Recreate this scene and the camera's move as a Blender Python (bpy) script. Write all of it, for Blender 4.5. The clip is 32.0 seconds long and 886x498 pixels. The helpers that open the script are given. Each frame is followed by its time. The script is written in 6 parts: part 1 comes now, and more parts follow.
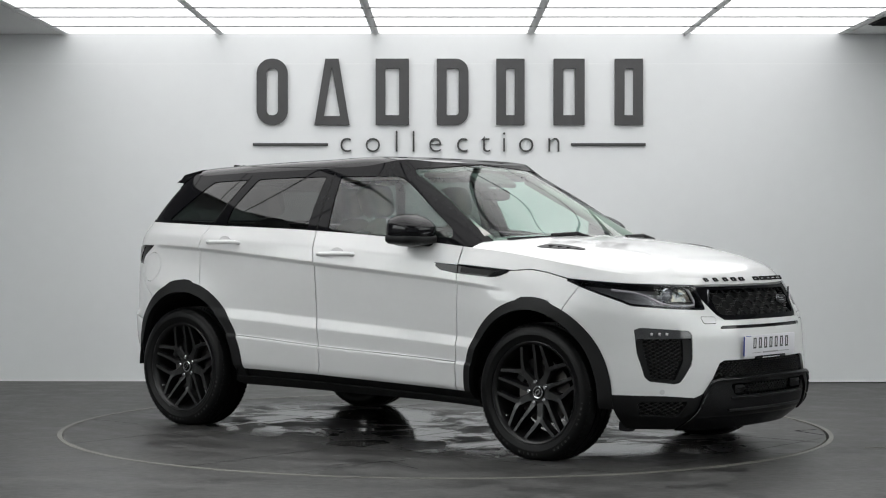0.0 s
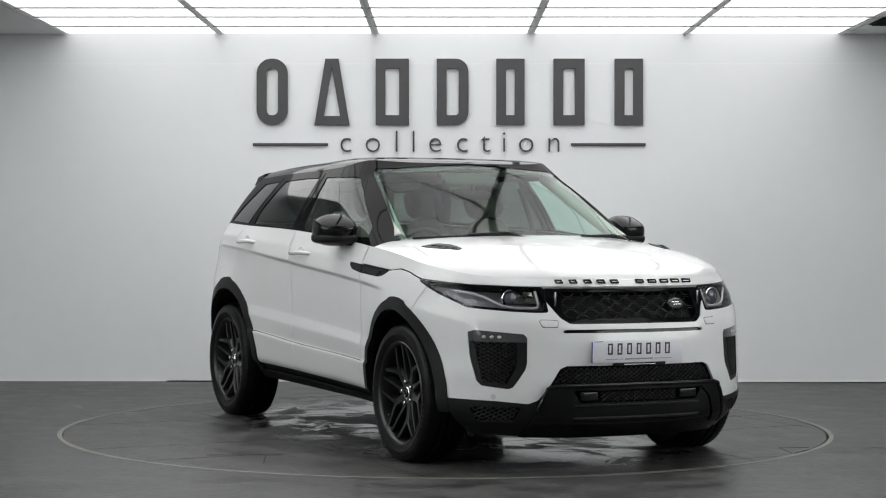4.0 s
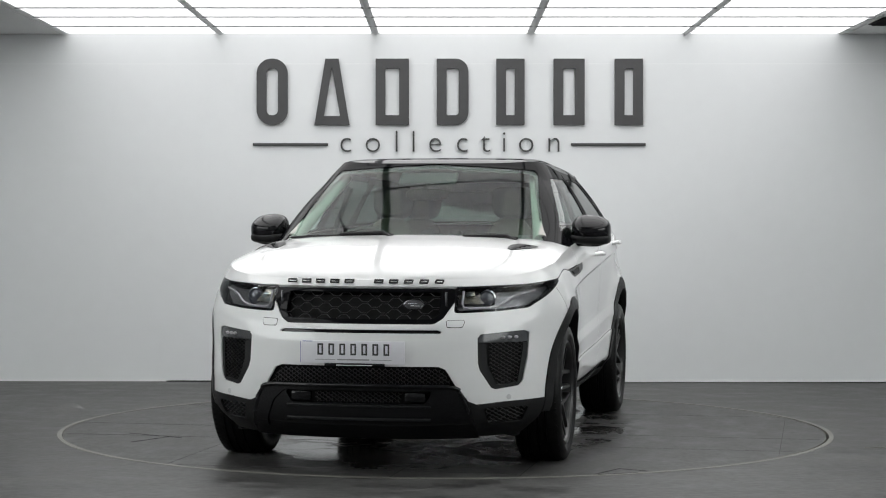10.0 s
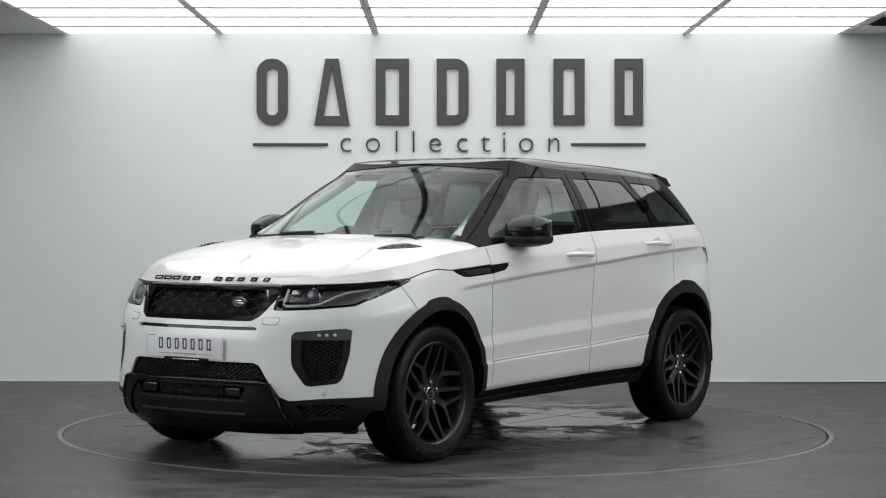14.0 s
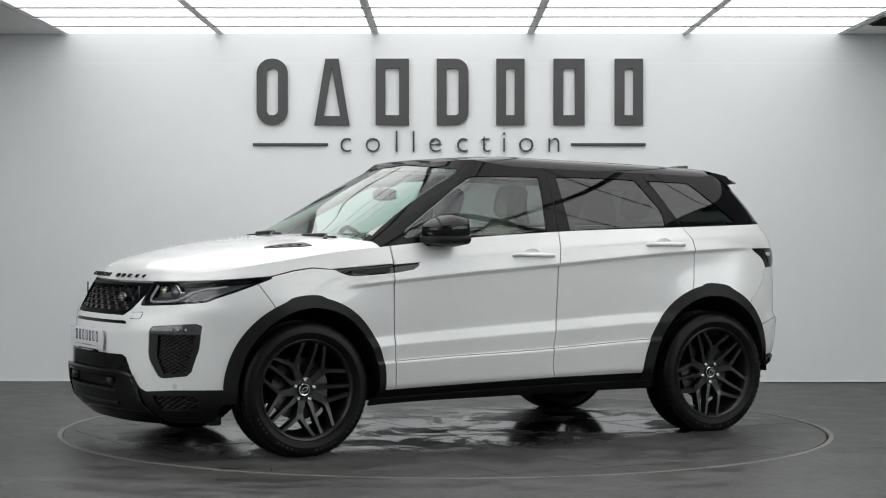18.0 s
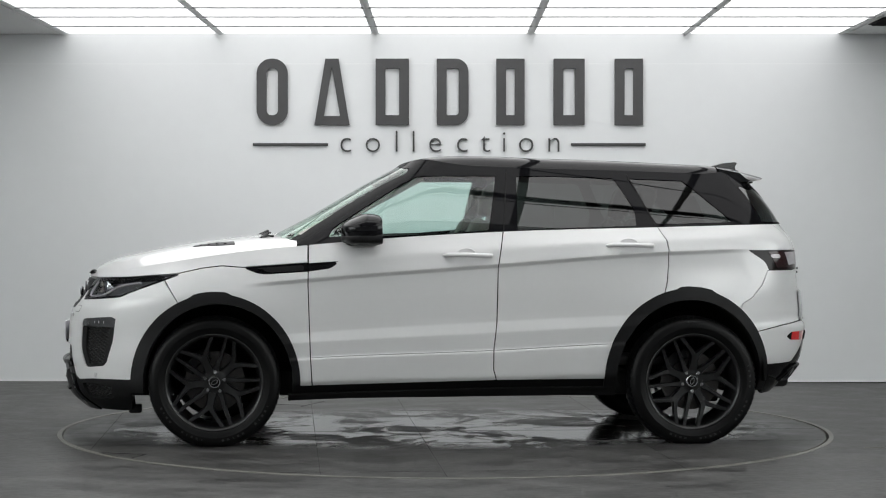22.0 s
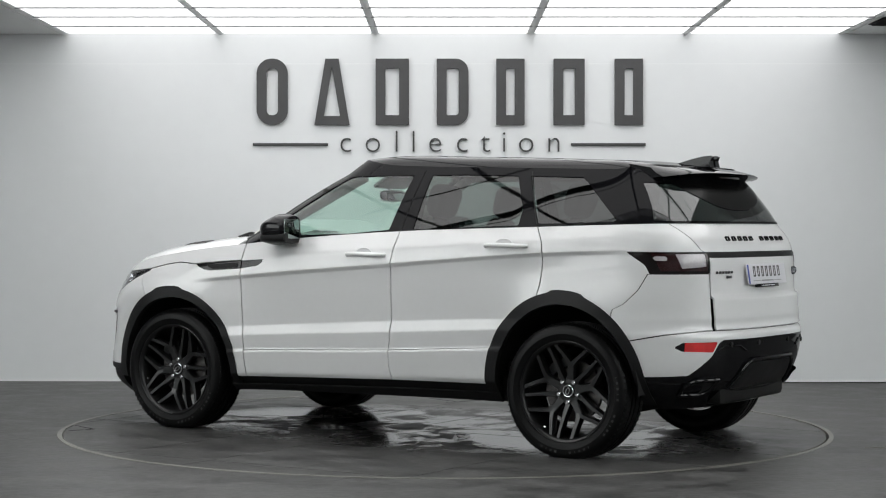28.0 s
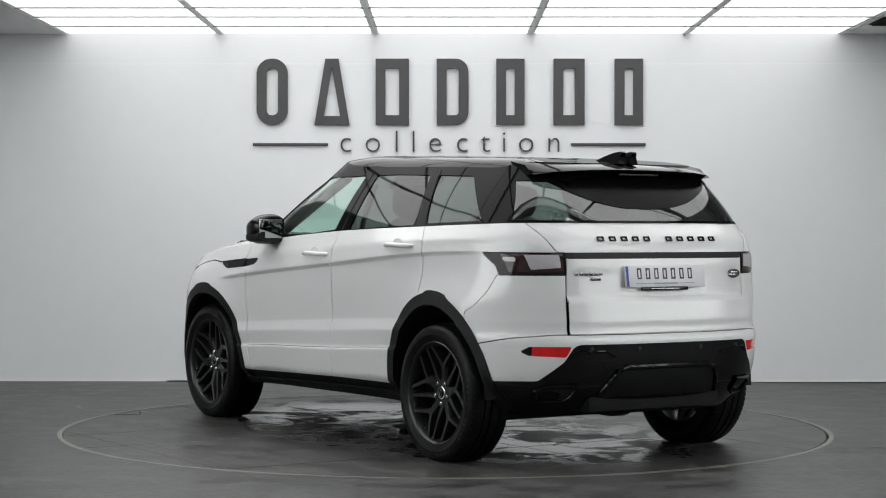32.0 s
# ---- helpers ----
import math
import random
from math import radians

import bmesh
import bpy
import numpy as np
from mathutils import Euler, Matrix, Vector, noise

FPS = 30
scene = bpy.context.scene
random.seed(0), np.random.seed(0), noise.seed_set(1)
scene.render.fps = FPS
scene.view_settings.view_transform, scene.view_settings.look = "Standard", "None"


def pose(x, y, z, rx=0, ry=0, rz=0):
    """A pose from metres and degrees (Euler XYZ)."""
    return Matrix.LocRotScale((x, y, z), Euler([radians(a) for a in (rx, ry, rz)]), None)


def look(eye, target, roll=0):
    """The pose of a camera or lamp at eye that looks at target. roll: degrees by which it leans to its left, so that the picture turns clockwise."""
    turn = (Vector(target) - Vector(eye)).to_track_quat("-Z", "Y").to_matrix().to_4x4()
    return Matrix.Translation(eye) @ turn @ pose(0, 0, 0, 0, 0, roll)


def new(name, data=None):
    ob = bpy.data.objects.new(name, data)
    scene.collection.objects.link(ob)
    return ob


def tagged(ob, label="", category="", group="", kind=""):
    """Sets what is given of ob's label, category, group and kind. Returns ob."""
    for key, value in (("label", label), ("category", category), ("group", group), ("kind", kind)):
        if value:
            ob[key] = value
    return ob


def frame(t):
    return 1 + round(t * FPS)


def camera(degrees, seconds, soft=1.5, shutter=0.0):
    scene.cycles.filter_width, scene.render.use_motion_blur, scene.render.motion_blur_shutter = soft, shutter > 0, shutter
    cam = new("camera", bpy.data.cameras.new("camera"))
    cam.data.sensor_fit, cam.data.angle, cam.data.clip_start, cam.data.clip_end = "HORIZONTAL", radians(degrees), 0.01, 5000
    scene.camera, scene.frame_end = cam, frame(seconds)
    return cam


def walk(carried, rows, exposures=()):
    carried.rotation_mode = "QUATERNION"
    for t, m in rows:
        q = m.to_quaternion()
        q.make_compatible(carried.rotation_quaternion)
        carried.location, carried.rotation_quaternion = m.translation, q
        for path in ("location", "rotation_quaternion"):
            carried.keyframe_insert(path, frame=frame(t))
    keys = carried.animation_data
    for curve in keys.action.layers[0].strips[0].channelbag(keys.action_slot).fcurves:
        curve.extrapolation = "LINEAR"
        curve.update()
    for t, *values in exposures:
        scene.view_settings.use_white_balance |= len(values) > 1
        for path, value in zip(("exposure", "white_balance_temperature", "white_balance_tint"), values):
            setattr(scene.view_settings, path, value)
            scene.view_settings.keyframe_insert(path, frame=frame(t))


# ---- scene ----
# the camera stands still on a stand in front of the turntable
cam = camera(26.32, 32.0, soft=1.1)
EYE = (0.0, -11.374, 1.224)
PATH = [(0.0, look(EYE, (-0.014, 0.0, 1.0747))), (32.0, look(EYE, (-0.014, 0.0, 1.0747)))]
walk(cam, PATH, exposures=[(0.0, 0.0), (32.0, 0.0)])

# ---- light: the glowing ceiling panels are built further down; a dim hall surrounds the bay ----
world = bpy.data.worlds.new("world")
scene.world = world
world.use_nodes = True
world.node_tree.nodes["Background"].inputs[0].default_value = (0.75, 0.80, 0.85, 1)
world.node_tree.nodes["Background"].inputs[1].default_value = 0.12
PANEL_GLOW = 2.05
ROOF_GLOW = 3.0


# ---- materials ----
def mat(name, color, rough=0.5, metal=0.0, coat=0.0, spec=0.5, grain=0.0, grain_scale=60.0, bump=0.0, bump_scale=200.0,
        rough_var=0.0, trans=0.0, ior=1.5, emit=0.0, island=0.0):
    m = bpy.data.materials.new(name)
    m.use_nodes = True
    nt = m.node_tree
    b = nt.nodes["Principled BSDF"]
    b.inputs["Base Color"].default_value = (*color, 1)
    b.inputs["Roughness"].default_value = rough
    b.inputs["Metallic"].default_value = metal
    b.inputs["Coat Weight"].default_value = coat
    b.inputs["Coat Roughness"].default_value = 0.03
    b.inputs["Specular IOR Level"].default_value = spec
    b.inputs["Transmission Weight"].default_value = trans
    b.inputs["IOR"].default_value = ior
    if emit:
        b.inputs["Emission Color"].default_value = (*color, 1)
        b.inputs["Emission Strength"].default_value = emit
    if grain or bump or rough_var:
        tc = nt.nodes.new("ShaderNodeTexCoord")
        big = nt.nodes.new("ShaderNodeTexNoise")
        big.inputs["Scale"].default_value = grain_scale / 12
        big.inputs["Detail"].default_value = 5
        small = nt.nodes.new("ShaderNodeTexNoise")
        small.inputs["Scale"].default_value = grain_scale
        small.inputs["Detail"].default_value = 4
        nt.links.new(tc.outputs["Object"], big.inputs["Vector"])
        nt.links.new(tc.outputs["Object"], small.inputs["Vector"])
        add = nt.nodes.new("ShaderNodeMath")
        add.operation = "ADD"
        nt.links.new(big.outputs["Fac"], add.inputs[0])
        nt.links.new(small.outputs["Fac"], add.inputs[1])
        if grain:
            ramp = nt.nodes.new("ShaderNodeMapRange")
            ramp.inputs["From Min"].default_value, ramp.inputs["From Max"].default_value = 0.6, 1.4
            ramp.inputs["To Min"].default_value, ramp.inputs["To Max"].default_value = 1 - grain, 1 + grain
            nt.links.new(add.outputs[0], ramp.inputs["Value"])
            mul = nt.nodes.new("ShaderNodeVectorMath")
            mul.operation = "SCALE"
            mul.inputs[0].default_value = color
            nt.links.new(ramp.outputs[0], mul.inputs["Scale"])
            nt.links.new(mul.outputs[0], b.inputs["Base Color"])
        if rough_var:
            rr = nt.nodes.new("ShaderNodeMapRange")
            rr.inputs["From Min"].default_value, rr.inputs["From Max"].default_value = 0.6, 1.4
            rr.inputs["To Min"].default_value, rr.inputs["To Max"].default_value = rough - rough_var, rough + rough_var
            nt.links.new(add.outputs[0], rr.inputs["Value"])
            nt.links.new(rr.outputs[0], b.inputs["Roughness"])
        if bump:
            bn = nt.nodes.new("ShaderNodeTexNoise")
            bn.inputs["Scale"].default_value = bump_scale
            bn.inputs["Detail"].default_value = 3
            nt.links.new(tc.outputs["Object"], bn.inputs["Vector"])
            bp = nt.nodes.new("ShaderNodeBump")
            bp.inputs["Strength"].default_value = bump
            bp.inputs["Distance"].default_value = 0.002
            nt.links.new(bn.outputs["Fac"], bp.inputs["Height"])
            nt.links.new(bp.outputs[0], b.inputs["Normal"])
    return m


def glass(name, tint, rough=0.0, mirror=0.026):
    """Thin glazing: a tinted see-through sheet with a real mirror reflection."""
    m = bpy.data.materials.new(name)
    m.use_nodes = True
    nt = m.node_tree
    nt.nodes.remove(nt.nodes["Principled BSDF"])
    out = nt.nodes["Material Output"]
    tr = nt.nodes.new("ShaderNodeBsdfTransparent")
    tr.inputs[0].default_value = (*tint, 1)
    gl = nt.nodes.new("ShaderNodeBsdfGlossy")
    gl.inputs["Roughness"].default_value = rough
    lw = nt.nodes.new("ShaderNodeLayerWeight")
    lw.inputs["Blend"].default_value = 0.5
    pw = nt.nodes.new("ShaderNodeMath")
    pw.operation, pw.inputs[1].default_value = "POWER", 5.0
    fr = nt.nodes.new("ShaderNodeMath")
    fr.operation, fr.inputs[1].default_value, fr.inputs[2].default_value = "MULTIPLY_ADD", 0.85, mirror
    nt.links.new(lw.outputs["Facing"], pw.inputs[0])
    nt.links.new(pw.outputs[0], fr.inputs[0])
    mx = nt.nodes.new("ShaderNodeMixShader")
    nt.links.new(fr.outputs[0], mx.inputs[0])
    nt.links.new(tr.outputs[0], mx.inputs[1])
    nt.links.new(gl.outputs[0], mx.inputs[2])
    nt.links.new(mx.outputs[0], out.inputs[0])
    return m


WHITE = mat("white_paint", (0.75, 0.75, 0.752), 0.35, coat=1.0, grain=0.012, grain_scale=30)
GLOSS = mat("gloss_black", (0.006, 0.006, 0.007), 0.12, coat=0.62, spec=0.0, grain=0.1, grain_scale=40)
POSTBLACK = mat("gloss_post_black", (0.005, 0.005, 0.006), 0.15, coat=0.26, spec=0.0, grain=0.1, grain_scale=40)
PLASTIC = mat("black_plastic", (0.009, 0.009, 0.0095), 0.5, spec=0.25, grain=0.15, grain_scale=90, bump=0.15, bump_scale=700, rough_var=0.06)
DARK = mat("dark_cavity", (0.004, 0.004, 0.004), 0.9)
RUBBER = mat("tyre_rubber", (0.004, 0.004, 0.0042), 0.42, spec=0.17, grain=0.2, grain_scale=50, bump=0.2, bump_scale=300, rough_var=0.12)
RIM = mat("satin_black_alloy", (0.0085, 0.0085, 0.009), 0.34, spec=0.42, coat=0.22, grain=0.1, grain_scale=60, rough_var=0.05)
CHROME = mat("chrome", (0.75, 0.76, 0.78), 0.12, metal=1.0, grain=0.04)
STEEL = mat("brake_steel", (0.085, 0.08, 0.078), 0.42, metal=0.8, grain=0.2, grain_scale=40)
DARKCHROME = mat("dark_chrome", (0.16, 0.16, 0.17), 0.2, metal=1.0, grain=0.05)
CLEAR = glass("clear_glass", (0.76, 0.91, 0.865), mirror=0.070)
SCREEN = glass("windscreen_glass", (0.58, 0.74, 0.66), mirror=0.024)
REARTINT = glass("rear_glass", (0.17, 0.20, 0.19), mirror=0.13)
TINT = glass("privacy_glass", (0.15, 0.172, 0.165), mirror=0.066)
LENS = glass("lamp_lens", (0.92, 0.93, 0.95))
REDLENS = mat("red_lens", (0.72, 0.016, 0.018), 0.1, coat=1.0, grain=0.2, grain_scale=200)
FOGLENS = mat("fog_lens", (0.055, 0.056, 0.06), 0.12, spec=0.3, coat=0.6, grain=0.35, grain_scale=160)
SMOKE = mat("smoked_lens", (0.012, 0.010, 0.010), 0.08, spec=0.15, coat=0.12, grain=0.2, grain_scale=150)
PEARL = mat("frosted_lamp", (0.46, 0.44, 0.46), 0.2, coat=0.6, grain=0.1, grain_scale=80)
PLATE = mat("plate_white", (0.74, 0.73, 0.77), 0.35, grain=0.03, grain_scale=40)
BLUE = mat("plate_blue", (0.02, 0.05, 0.30), 0.4, grain=0.05)
INK = mat("sign_charcoal", (0.045, 0.045, 0.046), 0.42, grain=0.1, grain_scale=25)
LEATHER = mat("cream_leather", (0.13, 0.12, 0.098), 0.5, grain=0.06, grain_scale=40, bump=0.2, bump_scale=400)
TRIM = mat("dark_trim", (0.03, 0.03, 0.031), 0.6, grain=0.15, grain_scale=60, bump=0.2, bump_scale=500)
LINING = mat("pale_headlining", (0.48, 0.47, 0.44), 0.8, grain=0.05, grain_scale=80)
LENSBALL = mat("projector_glass", (0.08, 0.085, 0.10), 0.03, coat=1.0, grain=0.1)
SENSOR = mat("sensor_grey", (0.55, 0.55, 0.56), 0.4, grain=0.05)
INKLIGHT = mat("plate_grey", (0.30, 0.30, 0.31), 0.5, grain=0.05)
MIRROR = mat("mirror_glass", (0.36, 0.40, 0.39), 0.02, metal=1.0)
REDDARK = mat("dark_red_lens", (0.022, 0.004, 0.005), 0.12, spec=0.3, coat=0.35, grain=0.2, grain_scale=150)
LAMPGREY = mat("satin_lamp_housing", (0.20, 0.20, 0.205), 0.35, metal=0.7, grain=0.12, grain_scale=60)
STICKER = mat("sticker_dark", (0.05, 0.045, 0.045), 0.5, grain=0.3, grain_scale=90)
MARK = mat("tyre_mark", (0.0085, 0.0085, 0.0085), 0.6, grain=0.1)
WIRE = mat("grille_wire", (0.016, 0.016, 0.017), 0.3, coat=0.35, grain=0.1)


# one flat black for the printed band and the spoiler's dark reflection
BANDBLACK = mat("band_and_reflection_black", (0.004, 0.004, 0.004), 0.25, spec=0.08)
FINEWIRE = mat("fine_mesh_wire", (0.010, 0.010, 0.0105), 0.35, coat=0.15, grain=0.1)


def iridescent():
    """Metallised lamp reflector with a faint play of colours."""
    m = mat("lamp_reflector", (0.45, 0.44, 0.40), 0.22, metal=1.0)
    nt = m.node_tree
    tc = nt.nodes.new("ShaderNodeTexCoord")
    n = nt.nodes.new("ShaderNodeTexNoise")
    n.inputs["Scale"].default_value = 14
    cr = nt.nodes.new("ShaderNodeValToRGB")
    cr.color_ramp.elements[0].position, cr.color_ramp.elements[0].color = 0.36, (0.26, 0.30, 0.31, 1)
    cr.color_ramp.elements[1].position, cr.color_ramp.elements[1].color = 0.66, (0.32, 0.29, 0.30, 1)
    mid = cr.color_ramp.elements.new(0.5)
    mid.color = (0.44, 0.41, 0.33, 1)
    nt.links.new(tc.outputs["Object"], n.inputs["Vector"])
    nt.links.new(n.outputs["Fac"], cr.inputs[0])
    nt.links.new(cr.outputs[0], nt.nodes["Principled BSDF"].inputs["Base Color"])
    return m


IRID = iridescent()


# ---- mesh helpers ----
def spline(xs, ys):
    """A smooth curve through the knots, as a function of arrays."""
    xs, ys = np.array(xs, float), np.array(ys, float)
    d = np.gradient(ys, xs)

    def at(x):
        x = np.clip(np.asarray(x, float), xs[0], xs[-1])
        i = np.clip(np.searchsorted(xs, x) - 1, 0, len(xs) - 2)
        h = xs[i + 1] - xs[i]
        t = (x - xs[i]) / h
        return ((2 * t**3 - 3 * t**2 + 1) * ys[i] + (t**3 - 2 * t**2 + t) * h * d[i]
                + (3 * t**2 - 2 * t**3) * ys[i + 1] + (t**3 - t**2) * h * d[i + 1])
    return at


def line(xs, ys):
    """Straight pieces through the knots, given in any order of x."""
    o = np.argsort(xs)
    xs, ys = np.array(xs, float)[o], np.array(ys, float)[o]
    return lambda x: np.interp(x, xs, ys)


def link(name, me, material, parent=None, label="", sharp=35):
    if material:
        me.materials.append(material)
    if sharp:
        me.shade_smooth()
        me.set_sharp_from_angle(angle=radians(sharp))
    ob = new(name, me)
    if parent:
        ob.parent = parent
    if label:
        tagged(ob, label)
    return ob


def raw(name, verts, faces, material, parent=None, label="", sharp=35):
    me = bpy.data.meshes.new(name)
    me.from_pydata([tuple(v) for v in verts], [], [tuple(f) for f in faces])
    me.update()
    return link(name, me, material, parent, label, sharp)


def part(name, bm, material, parent=None, label="", sharp=35):
    me = bpy.data.meshes.new(name)
    bmesh.ops.recalc_face_normals(bm, faces=bm.faces)
    bm.to_mesh(me)
    bm.free()
    return link(name, me, material, parent, label, sharp)


def box(bm, size, m=None, r=0.0, seg=2):
    """A box of that size about the pose m, its edges rounded by r."""
    got = bmesh.ops.create_cube(bm, size=1.0, matrix=(m or Matrix()) @ Matrix.Diagonal((*size, 1)))
    if r:
        edges = {e for v in got["verts"] for e in v.link_edges}
        bmesh.ops.bevel(bm, geom=list(edges), offset=r, segments=seg, profile=0.5, affect="EDGES")
    return bm


def slab(bm, outline, lo, hi, m=None, bevel=0.0):
    """A prism: the outline (a, b) pairs, pushed from lo to hi along the third axis of the pose m."""
    m = m or Matrix()
    a = [bm.verts.new(m @ Vector((x, y, lo))) for x, y in outline]
    b = [bm.verts.new(m @ Vector((x, y, hi))) for x, y in outline]
    n = len(a)
    made = [bm.faces.new(a[::-1]), bm.faces.new(b)]
    made += [bm.faces.new((a[i], a[(i + 1) % n], b[(i + 1) % n], b[i])) for i in range(n)]
    if bevel:
        bmesh.ops.bevel(bm, geom=list(made[1].edges), offset=bevel, segments=2, profile=0.5, affect="EDGES")
    return bm


def tube(bm, points, radius, sides=8, closed=False):
    """A round bar along the points; radius may be a list."""
    pts = [Vector(p) for p in points]
    n = len(pts)
    rings = []
    for i, p in enumerate(pts):
        a = pts[(i - 1) % n] if closed or i else pts[0]
        b = pts[(i + 1) % n] if closed or i < n - 1 else pts[-1]
        d = (b - a).normalized()
        s = d.cross(Vector((0, 0, 1)) if abs(d.z) < 0.9 else Vector((1, 0, 0))).normalized()
        u = s.cross(d)
        r = radius[i] if isinstance(radius, (list, tuple)) else radius
        rings.append([bm.verts.new(p + (s * math.cos(k * math.tau / sides) + u * math.sin(k * math.tau / sides)) * r)
                      for k in range(sides)])
    for i in range(n if closed else n - 1):
        for k in range(sides):
            q = rings[(i + 1) % n]
            bm.faces.new((rings[i][k], rings[i][(k + 1) % sides], q[(k + 1) % sides], q[k]))
    if not closed:
        bm.faces.new(rings[0][::-1])
        bm.faces.new(rings[-1])
    return bm


def lathe(bm, profile, sides=48, axis="Y", m=None):
    """Turns (radius, along) pairs round the axis."""
    m = m or Matrix()
    rings = []
    for r, h in profile:
        ring = []
        for k in range(sides):
            c, s = r * math.cos(k * math.tau / sides), r * math.sin(k * math.tau / sides)
            ring.append(bm.verts.new(m @ Vector((c, h, s) if axis == "Y" else (c, s, h))))
        rings.append(ring)
    for a, b in zip(rings, rings[1:]):
        for k in range(sides):
            bm.faces.new((a[k], a[(k + 1) % sides], b[(k + 1) % sides], b[k]))
    return bm


class Sheet:
    """A triangle mesh with smooth normals, which can be cut along curves into panels."""

    def __init__(self, V, N, T):
        self.V, self.N, self.T = V, N, T

    @staticmethod
    def grid(P):
        """From a (rows, columns, 3) net; the columns go round, the rows go up."""
        r, c = P.shape[:2]
        du, dv = np.gradient(P, axis=1), np.gradient(P, axis=0)
        N = np.cross(du, dv)
        N /= np.maximum(np.linalg.norm(N, axis=2, keepdims=True), 1e-9)
        i = np.arange(r * c).reshape(r, c)
        a, b, d, e = i[:-1, :-1].ravel(), i[:-1, 1:].ravel(), i[1:, 1:].ravel(), i[1:, :-1].ravel()
        T = np.concatenate([np.stack([a, b, d], 1), np.stack([a, d, e], 1)])
        return Sheet(P.reshape(-1, 3), N.reshape(-1, 3), T)

    def keep(self, *tests):
        """The piece where every test (a function of x, y, z, or of the normal too) is below zero."""
        s = self
        for f in tests:
            s = s.cut(f)
        return s

    def cut(self, f):
        V, N, T = self.V, self.N, self.T
        if not len(T):
            return self
        d = np.asarray(f(V[:, 0], V[:, 1], V[:, 2]), float) + np.zeros(len(V))
        d = np.where(np.abs(d) < 1e-6, -1e-6, d)
        inside = d < 0
        k = inside[T].sum(1)
        tris = [tuple(t) for t in T[k == 3]]
        nv, nn, memo = list(V), list(N), {}

        def mid(a, b):
            key = (a, b) if a < b else (b, a)
            if key not in memo:
                t = d[a] / (d[a] - d[b])
                nv.append(V[a] + t * (V[b] - V[a]))
                n = N[a] + t * (N[b] - N[a])
                nn.append(n / max(np.linalg.norm(n), 1e-9))
                memo[key] = len(nv) - 1
            return memo[key]
        for t in T[(k == 1) | (k == 2)]:
            t = list(t)
            poly = []
            for a, b in zip(t, t[1:] + t[:1]):
                if inside[a]:
                    poly.append(a)
                if inside[a] != inside[b]:
                    poly.append(mid(a, b))
            for j in range(1, len(poly) - 1):
                tris.append((poly[0], poly[j], poly[j + 1]))
        T2 = np.array(tris, int).reshape(-1, 3)
        used, back = np.unique(T2, return_inverse=True)
        return Sheet(np.array(nv)[used], np.array(nn)[used], back.reshape(-1, 3))

    def moved(self, off):
        return Sheet(self.V + self.N * off, self.N, self.T)

    def renormal(self):
        V, T = self.V, self.T
        fn = np.cross(V[T[:, 1]] - V[T[:, 0]], V[T[:, 2]] - V[T[:, 0]])
        N = np.zeros_like(V)
        for k in range(3):
            np.add.at(N, T[:, k], fn)
        N /= np.maximum(np.linalg.norm(N, axis=1, keepdims=True), 1e-12)
        return Sheet(V, N, T)

    def pushed(self, f):
        """Moves each point along x by f(y, z)."""
        V = self.V.copy()
        V[:, 0] += f(V[:, 1], V[:, 2])
        return Sheet(V, self.N, self.T).renormal()

    def joined(self, other):
        n = len(self.V)
        return Sheet(np.concatenate([self.V, other.V]), np.concatenate([self.N, other.N]), np.concatenate([self.T, other.T + n]))

    def mirrored(self):
        k = np.array([1, -1, 1])
        return Sheet(self.V * k, self.N * k, self.T[:, ::-1])

    def panel(self, name, material, parent=None, label="", thick=0.012):
        """Links the piece as a panel whose edges turn inwards."""
        V, N, T = self.V, self.N, self.T
        faces = [tuple(t) for t in T]
        verts = [tuple(v) for v in V]
        loops = [tuple(N[i]) for t in T for i in t]
        if thick:
            count = {}
            for t in faces:
                for a, b in zip(t, t[1:] + t[:1]):
                    count[(a, b)] = count.get((a, b), 0) + 1
            inner = {}

            def inn(i):
                if i not in inner:
                    verts.append(tuple(V[i] - N[i] * thick))
                    inner[i] = len(verts) - 1
                return inner[i]
            for (a, b) in list(count):
                if (b, a) not in count:
                    e = V[b] - V[a]
                    n = np.cross(e, N[a])
                    ln = np.linalg.norm(n)
                    if ln < 1e-9:
                        continue
                    faces.append((b, a, inn(a), inn(b)))
                    loops += [tuple(n / ln)] * 4
        me = bpy.data.meshes.new(name)
        me.from_pydata(verts, [], faces)
        me.shade_smooth()
        me.normals_split_custom_set(loops)
        me.materials.append(material)
        ob = new(name, me)
        if parent:
            ob.parent = parent
        if label:
            tagged(ob, label)
        return ob


def convex(points, axes="xz", grow=0.0):
    """Below zero inside the convex outline (counter-clockwise or not) in that plane."""
    pts = np.array(points, float)
    area = sum(a[0] * b[1] - a[1] * b[0] for a, b in zip(pts, np.roll(pts, -1, 0)))
    if area < 0:
        pts = pts[::-1]

    def f(x, y, z):
        a, b = {"xz": (x, z), "yz": (y, z), "xy": (x, y)}[axes]
        out = None
        for p, q in zip(pts, np.roll(pts, -1, 0)):
            e = q - p
            d = ((a - p[0]) * e[1] - (b - p[1]) * e[0]) / np.hypot(*e) - grow
            out = d if out is None else np.maximum(out, d)
        return out
    return f


def neg(f):
    return lambda x, y, z: -f(x, y, z)


def both(*fs):
    return lambda x, y, z: np.maximum.reduce([f(x, y, z) + 0 * x for f in fs])


def either(*fs):
    return lambda x, y, z: np.minimum.reduce([f(x, y, z) + 0 * x for f in fs])


# ---- the bay: floor, wall, ceiling, hall behind the camera ----
WALL_Y, CEIL_Z, RING = 3.3055, 2.699, 2.250


